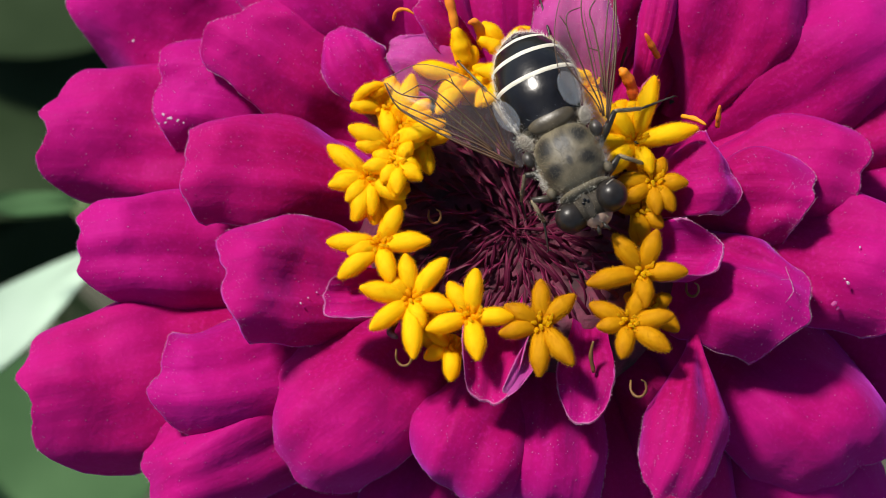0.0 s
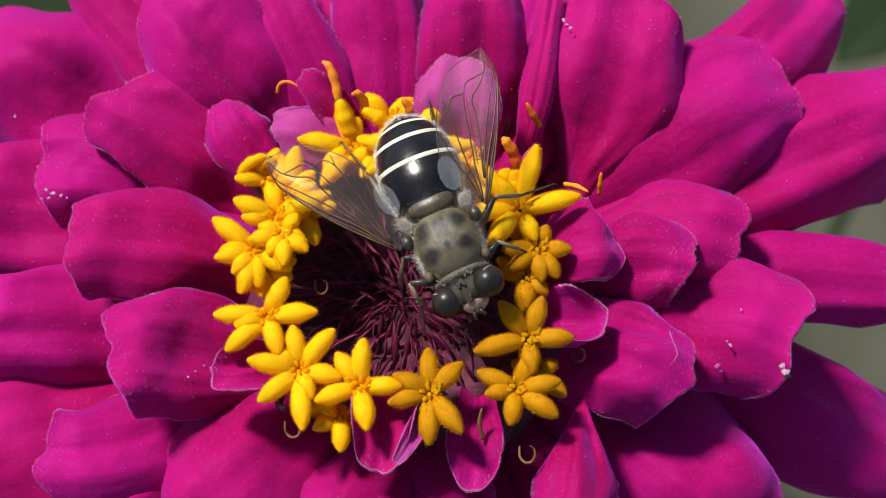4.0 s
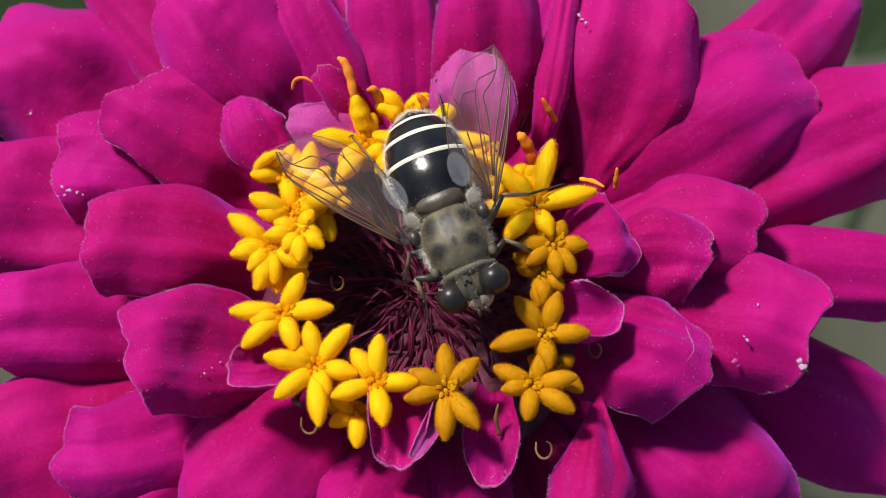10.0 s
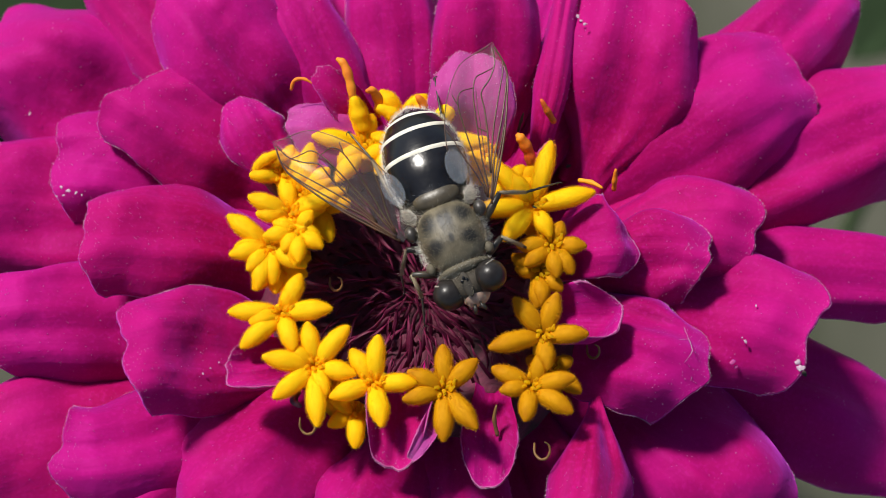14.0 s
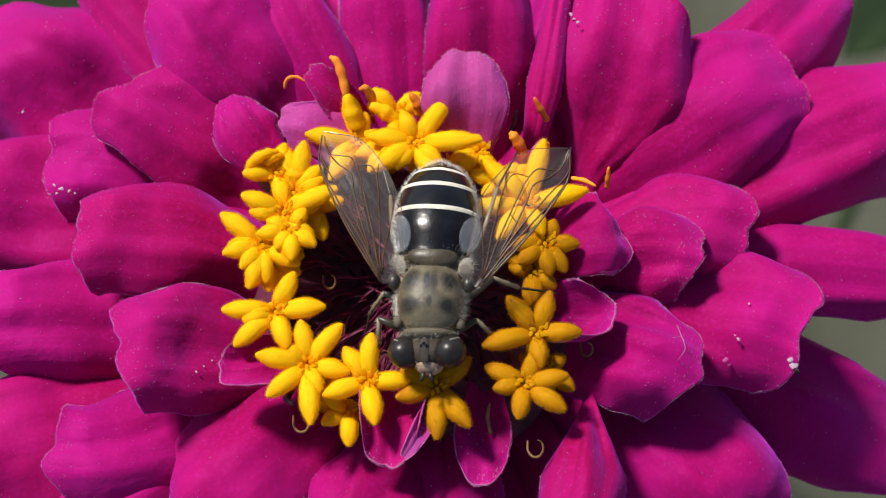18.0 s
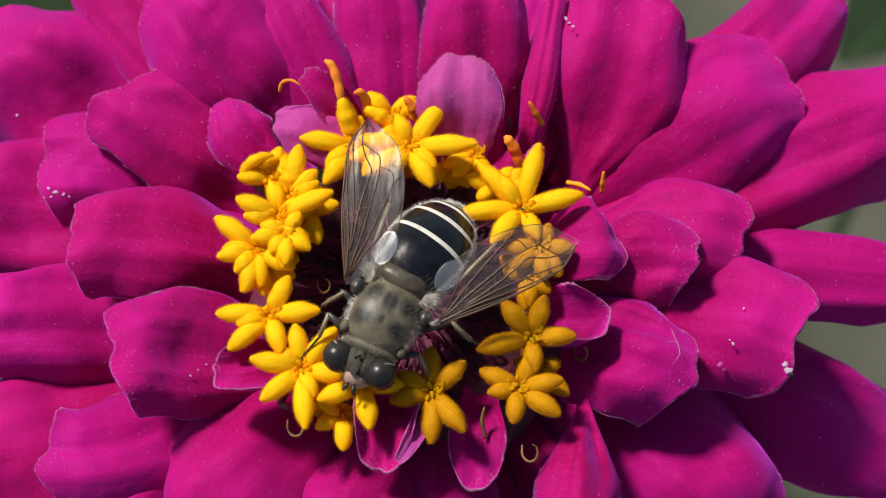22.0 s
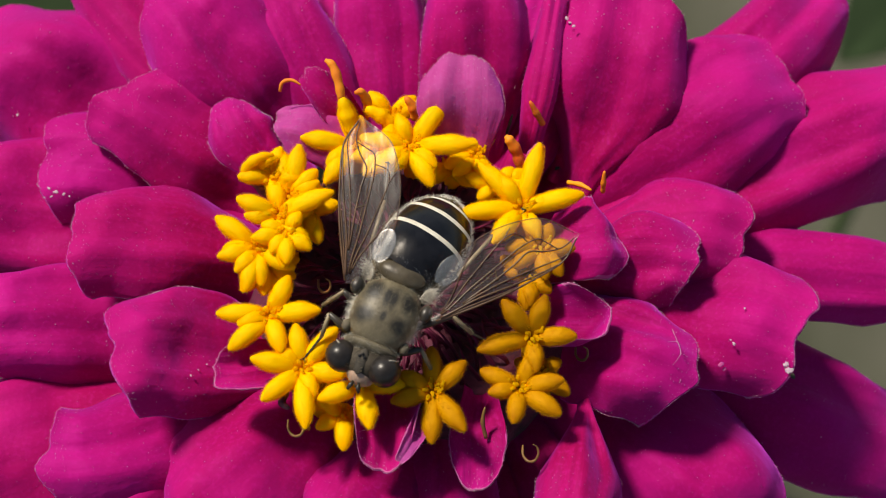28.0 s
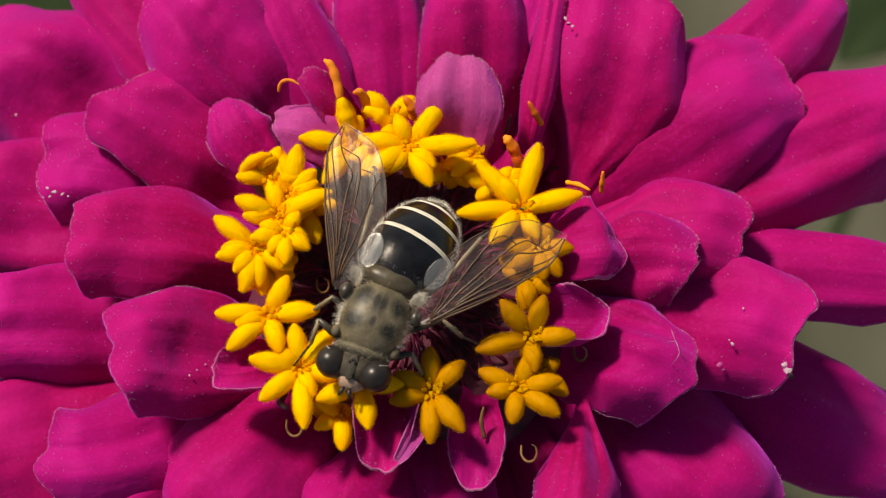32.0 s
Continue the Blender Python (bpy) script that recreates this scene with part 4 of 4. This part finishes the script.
for sx in (-1, 1):
    eye = fly_part("eye", ball(.86, .84, 1.00, 40, 26), M_EYE, head, "large dark compound eye", pose(sx * 1.18 * MM, .14 * MM, .16 * MM, 0, sx * 14, -sx * 16))
    ring = [(sx * .68 * math.cos(a), -.52, .80 * math.sin(a)) for a in [math.radians(-20 + 6 * i) for i in range(17)]]
    fly_part("eye_rim", tube(ring, [.04] * 17, 6), M_SQUAMA, eye, "pale silvery rim behind the eye")
    fly_part("antenna", tube([(0, 0, 0), (sx * .06, .26, .10), (sx * .16, .50, -.02)], [.06, .13, .08]), M_LEG, head, "dark stubby antenna", pose(sx * .15 * MM, 1.12 * MM, .30 * MM))
    scale_lot = ball(.36, .50, .10, 18, 12)
    squama = fly_part("squama", scale_lot, M_SQUAMA, fly, "whitish hairy scale at the wing base", pose(sx * 1.68 * MM, -1.75 * MM, .42 * MM, 0, sx * 40, sx * 25))
    tuft = fly_part("tuft", fuzz(*scale_lot, 420, .45, .005, rng, (sx * .4, -.5, .3)), M_HAIRS, squama, "", smooth=False)
    tuft["kind"] = "stuff"
    fly_part("wing_joint", ball(.34, .46, .36, 16, 10), M_LEG, fly, "dark wing joint", pose(sx * 1.92 * MM, -.75 * MM, .72 * MM))
    fly_part("shoulder_knob", ball(.26, .32, .26, 16, 10), M_THORAX, fly, "pale shoulder knob", pose(sx * 1.60 * MM, 1.30 * MM, .30 * MM))
short = fuzz(*thorax_lot, 4200, .22, .0036, rng, (0, -.5, 0), keep=lambda c: c.z > .2)
long = fuzz(*thorax_lot, 3000, .46, .0045, rng, (0, -.2, .2), keep=lambda c: (abs(c.x) > 1.5 or c.y < -1.6) and c.z > -.8)
fly_part("thorax_hair", short, M_GOLDHAIR, thorax, "short golden-grey hair", smooth=False)["kind"] = "stuff"
fly_part("side_hair", long, M_HAIRS, thorax, "long whitish side hair", smooth=False)["kind"] = "stuff"
fly_part("abdomen_hair", fuzz(*abdomen_lot, 8000, .26, .0055, rng, (0, -.5, 0), keep=lambda c: abs(c.x) > .88 * abdomen_radius(min(.99, (-c.y - 2.4) / 5.75)) and c.z > -1.2 or c.y < -7.55), M_HAIRS, abdomen, "", smooth=False)["kind"] = "stuff"
face_lot = ball(1.5, .9, 1.1, 20, 12)
fly_part("face_hair", fuzz([(x, y + .25, z - .1) for x, y, z in face_lot[0]], face_lot[1], 500, .26, .006, rng, keep=lambda c: abs(c.x) < .55 or c.y < -.3), M_GOLDHAIR, head, "", smooth=False)["kind"] = "stuff"


def wing_edge(s):
    """Front and rear edge of the wing at s along its length."""
    k = math.sqrt(max(0, 1 - ease(.74, 1, s) ** 2.2))
    front = .30 + .35 * math.sin(math.pi * min(1, s))
    rear = -.30 - 2.35 * math.sin(math.pi * min(1, .08 + s * .78)) ** .8 * ease(-.05, .30, s)
    mid = -.15 - .35 * s
    return mid + (front - mid) * k, mid + (rear - mid) * k


WING = 8.9
# veins as smooth lines through (length share, width share) stations, and their thickness
VEINS = [([(.02, .02), (.30, .012), (.62, .012), (.86, .02), (.97, .20)], .058),
         ([(.05, .09), (.22, .07), (.50, .03)], .044),
         ([(.05, .13), (.30, .13), (.58, .07), (.80, .02)], .052),
         ([(.20, .17), (.45, .20), (.70, .15), (.90, .06)], .042),
         ([(.20, .19), (.44, .29), (.58, .37), (.68, .45), (.77, .34), (.88, .27), (.96, .34)], .044),
         ([(.06, .27), (.28, .36), (.50, .48), (.66, .58), (.76, .60), (.80, .48), (.84, .30)], .040),
         ([(.06, .34), (.26, .48), (.44, .66), (.58, .80), (.66, .80), (.70, .60)], .038),
         ([(.08, .42), (.22, .62), (.36, .84), (.42, .97)], .036),
         ([(.44, .29), (.46, .46)], .036),
         ([(.28, .30), (.46, .40), (.68, .54)], .022),
         ([(.58, .80), (.64, .93)], .030),
         ([(.30, .985), (.50, .99), (.72, .985), (.88, .97), (.97, .80)], .022)]


def wing_point(sx, s, v, lift=0.0):
    a, b = wing_edge(s)
    return (sx * s * WING, a + (b - a) * v, .09 * math.sin(v * 9) * (1 - v) + .16 * math.sin(s * 4.2) + lift)


wings = []


def wing_pose(sx, sweep):
    return pose(sx * 2.2 * MM, -.6 * MM, 1.0 * MM) @ pose(0, 0, 0, 0, 0, sx * (sweep - 90)) @ pose(0, 0, 0, -16, sx * -6, 0)


for sx in (-1, 1):
    vs, fs = [], []
    nu, nv = 44, 14
    for i in range(nu + 1):
        for j in range(nv + 1):
            vs.append(wing_point(sx, i / nu, j / nv))
    for i in range(nu):
        for j in range(nv):
            a = i * (nv + 1) + j
            fs.append((a, a + 1, a + nv + 2, a + nv + 1))
    n = len(vs)
    vs += [(x, y, z - .015) for x, y, z in vs]
    fs += [tuple(k + n for k in q[::-1]) for q in fs]
    # leading edge outward, swept back along the body
    m = wing_pose(sx, 30)
    wing = fly_part("wing", (vs, fs), M_WING, fly, "clear veined wing", m)
    wings.append((wing, sx))
    for stations, wide in VEINS:
        pts = [wing_point(sx, min(.995, p.x), p.y, .01) for p in smooth_curve([(a, b, 0) for a, b in stations], 24)]
        fly_part("vein", tube(pts, [wide * 1.2 * (1 - .4 * i / 24) for i in range(25)], 5), M_VEIN, wing)
    fly_part("alula", ball(.95, .55, .03, 24, 14), M_ALULA, wing, "bluish translucent lobe", pose(sx * 1.9 * MM, -1.75 * MM, .12 * MM, 0, 0, sx * -25))
# legs: thigh, shin, foot
LEGS = [((1.2, 1.3, -1.2), (2.7, .9, -.5), (2.65, 2.0, -1.4), (3.1, 3.2, -2.4)),
        ((-1.2, 1.3, -1.2), (-2.4, .7, -.7), (-3.3, 1.2, -1.9), (-3.9, 1.6, -2.8)),
        ((1.5, -.3, -1.2), (2.5, -.5, -.5), (3.3, .2, -2.0), (3.5, .9, -2.9)),
        ((-1.5, -.3, -1.2), (-3.2, -1.5, -.3), (-4.5, -1.4, -1.5), (-6.4, -1.5, -2.3)),
        ((1.2, -1.3, -1.2), (2.2, -3.4, -.2), (2.5, -6.0, -.6), (3.2, -8.2, -.9)),
        ((-1.2, -1.3, -1.2), (-2.6, -3.6, -.2), (-3.5, -6.6, -.7), (-4.6, -8.8, -1.2))]
legs = []
for p in LEGS:
    p = [Vector(q) for q in p]
    leg = fly_part("leg", tube([p[0], p[0].lerp(p[1], .5), p[1]], [.18, .23, .13], 9), M_LEG, fly, "dark jointed leg")
    legs.append((leg, p[0]))
    shin_lot = tube([p[1], p[1].lerp(p[2], .5), p[2]], [.10, .115, .10], 9)
    shin = fly_part("shin", shin_lot, M_LEGPALE, leg, "pale hairy shin")
    fly_part("shin_hair", fuzz(*shin_lot, 120, .16, .005, rng), M_GOLDHAIR, shin, "", smooth=False)["kind"] = "stuff"
    steps = [p[2].lerp(p[3], i / 10) for i in range(11)]
    fly_part("foot", tube(steps, [.085 - .003 * i - (.02 if i % 2 else 0) for i in range(11)], 8), M_LEG, leg, "dark segmented foot")
    for q in (-1, 1):
        fly_part("claw", tube([p[3], p[3] + Vector((q * .12, .06, .02)), p[3] + Vector((q * .16, .12, -.10))], [.035, .03, .01], 5), M_LEG, leg)


def leg_pose(hip, turn):
    """A leg swung about its hip by turn degrees."""
    return Matrix.Translation(hip * MM) @ pose(0, 0, 0, 0, 0, turn) @ Matrix.Translation(-hip * MM)


def abdomen_pose(dip, turn):
    """The abdomen hinged at the waist, its tip lowered by dip degrees and a little to the side."""
    return pose(0, -2.4 * MM, -.1 * MM, dip, 0, turn) @ pose(0, 2.4 * MM, .1 * MM)


def motions():
    walk(fly, [
        (0, pose(0.00296, 0.00152, 0.60260, 0, 10.0, 204.84)),
        (0.5, pose(0.00296, 0.00154, 0.60260, 0, 10.0, 204.66)),
        (1, pose(0.00287, 0.00176, 0.60260, 0, 10.0, 203.43)),
        (1.5, pose(0.00275, 0.00187, 0.60260, 0, 10.0, 203.76)),
        (2, pose(0.00264, 0.00168, 0.60260, 0, 10.0, 203.73)),
        (2.5, pose(0.00265, 0.00180, 0.60260, 0, 10.0, 202.95)),
        (3, pose(0.00262, 0.00203, 0.60260, 0, 10.0, 202.27)),
        (3.5, pose(0.00267, 0.00134, 0.60260, 0, 10.0, 202.39)),
        (5.5, pose(0.00232, 0.00014, 0.60260, 0, 9.6, 199.83)),
        (6, pose(0.00232, 0.00018, 0.60260, 0, 9.5, 199.77)),
        (6.5, pose(0.00232, 0.00028, 0.60260, 0, 9.5, 200.16)),
        (7, pose(0.00234, 0.00029, 0.60260, 0, 9.4, 200.66)),
        (7.5, pose(0.00233, 0.00032, 0.60260, 0, 9.3, 200.46)),
        (8, pose(0.00232, 0.00039, 0.60260, 0, 9.2, 200.98)),
        (8.5, pose(0.00232, 0.00042, 0.60260, 0, 9.1, 201.17)),
        (9, pose(0.00217, 0.00058, 0.60260, 0, 9.0, 200.64)),
        (9.5, pose(0.00221, 0.00054, 0.60260, 0, 8.9, 200.48)),
        (10, pose(0.00214, 0.00061, 0.60260, 0, 8.8, 200.24)),
        (10.5, pose(0.00210, 0.00068, 0.60260, 0, 8.7, 200.43)),
        (11, pose(0.00213, 0.00070, 0.60260, 0, 8.6, 200.18)),
        (11.5, pose(0.00210, 0.00070, 0.60260, 0, 8.5, 200.61)),
        (12, pose(0.00212, 0.00071, 0.60260, 0, 8.5, 200.61)),
        (12.5, pose(0.00207, 0.00073, 0.60260, 0, 8.4, 200.50)),
        (13, pose(0.00210, 0.00070, 0.60260, 0, 8.3, 200.73)),
        (13.5, pose(0.00202, 0.00089, 0.60260, 0, 8.2, 200.12)),
        (14, pose(0.00204, 0.00083, 0.60260, 0, 8.1, 199.98)),
        (14.5, pose(0.00206, 0.00077, 0.60260, 0, 8.0, 200.06)),
        (16.5, pose(0.00236, -0.00237, 0.60260, 0, 4.0, 192.16)),
        (17, pose(0.00214, -0.00259, 0.60260, 0, 3.2, 190.29)),
        (17.5, pose(0.00188, -0.00268, 0.60260, 0, 2.4, 185.35)),
        (18, pose(0.00127, -0.00275, 0.60260, 0, 1.6, 177.00)),
        (18.5, pose(0.00111, -0.00307, 0.60260, 0, 0.8, 177.26)),
        (19, pose(0.00089, -0.00338, 0.60260, 0, 0.0, 177.53)),
        (19.5, pose(0.00077, -0.00310, 0.60260, 0, -0.8, 172.82)),
        (20, pose(0.00111, -0.00307, 0.60260, 0, -1.5, 169.57)),
        (20.5, pose(0.00051, -0.00337, 0.60260, 0, -2.2, 163.68)),
        (21, pose(-0.00015, -0.00246, 0.60260, 0, -3.0, 150.84)),
        (21.5, pose(-0.00056, -0.00292, 0.60260, 0, -4.5, 153.04)),
        (22, pose(-0.00088, -0.00349, 0.60260, 0, -6.0, 154.91)),
        (22.5, pose(-0.00096, -0.00344, 0.60260, 0, -6.0, 155.40)),
        (23, pose(-0.00099, -0.00347, 0.60260, 0, -6.0, 156.29)),
        (23.5, pose(-0.00101, -0.00348, 0.60260, 0, -6.0, 156.09)),
        (24, pose(-0.00105, -0.00350, 0.60260, 0, -6.0, 155.34)),
        (24.5, pose(-0.00102, -0.00348, 0.60260, 0, -6.0, 155.35)),
        (25, pose(-0.00107, -0.00349, 0.60260, 0, -6.0, 155.36)),
        (25.5, pose(-0.00111, -0.00340, 0.60260, 0, -6.0, 155.73)),
        (27.5, pose(-0.00089, -0.00321, 0.60260, 0, -6.0, 156.18)),
        (28, pose(-0.00085, -0.00335, 0.60260, 0, -6.0, 157.76)),
        (28.5, pose(-0.00144, -0.00287, 0.60260, 0, -6.0, 153.32)),
        (29, pose(-0.00165, -0.00242, 0.60260, 0, -6.0, 150.79)),
        (29.5, pose(-0.00161, -0.00283, 0.60260, 0, -6.0, 153.23)),
        (30, pose(-0.00132, -0.00312, 0.60260, 0, -6.0, 156.52)),
        (30.5, pose(-0.00131, -0.00303, 0.60260, 0, -6.0, 156.52)),
        (31, pose(-0.00135, -0.00311, 0.60260, 0, -6.0, 156.95)),
        (31.5, pose(-0.00125, -0.00359, 0.60260, 0, -6.0, 159.15)),
        (32, pose(-0.00131, -0.00361, 0.60260, 0, -6.0, 159.01)),
    ])
    walk(abdomen, [(t, abdomen_pose(dip, turn)) for t, dip, turn in ((0, 0, -2), (14.5, 0, -2), (17.5, 0, -1), (19, 0, -4), (20, 2, -9), (21, 5, -9), (22.5, 8, -10), (28, 8, -10), (32, 8, -10))])
    leg, hip = legs[5]
    walk(leg, [(t, leg_pose(hip, a)) for t, a in ((0, 17), (14.5, 17), (17, 10), (19, 0), (32, 0))])
    for wing, sx in wings:
        if sx < 0:
            sweeps = [(0, 27), (14.5, 27), (16.5, 34), (19, 36), (20, 35), (21, 37), (22, 39), (23, 41), (28, 41), (29, 44), (30, 41), (32, 41)]
        else:
            sweeps = [(0, 37), (14.5, 36), (16.5, 31), (19, 28), (20, 26), (21, 26), (22, 24), (23, 23), (32, 24)]
        walk(wing, [(t, wing_pose(sx, a)) for t, a in sweeps])


motions()
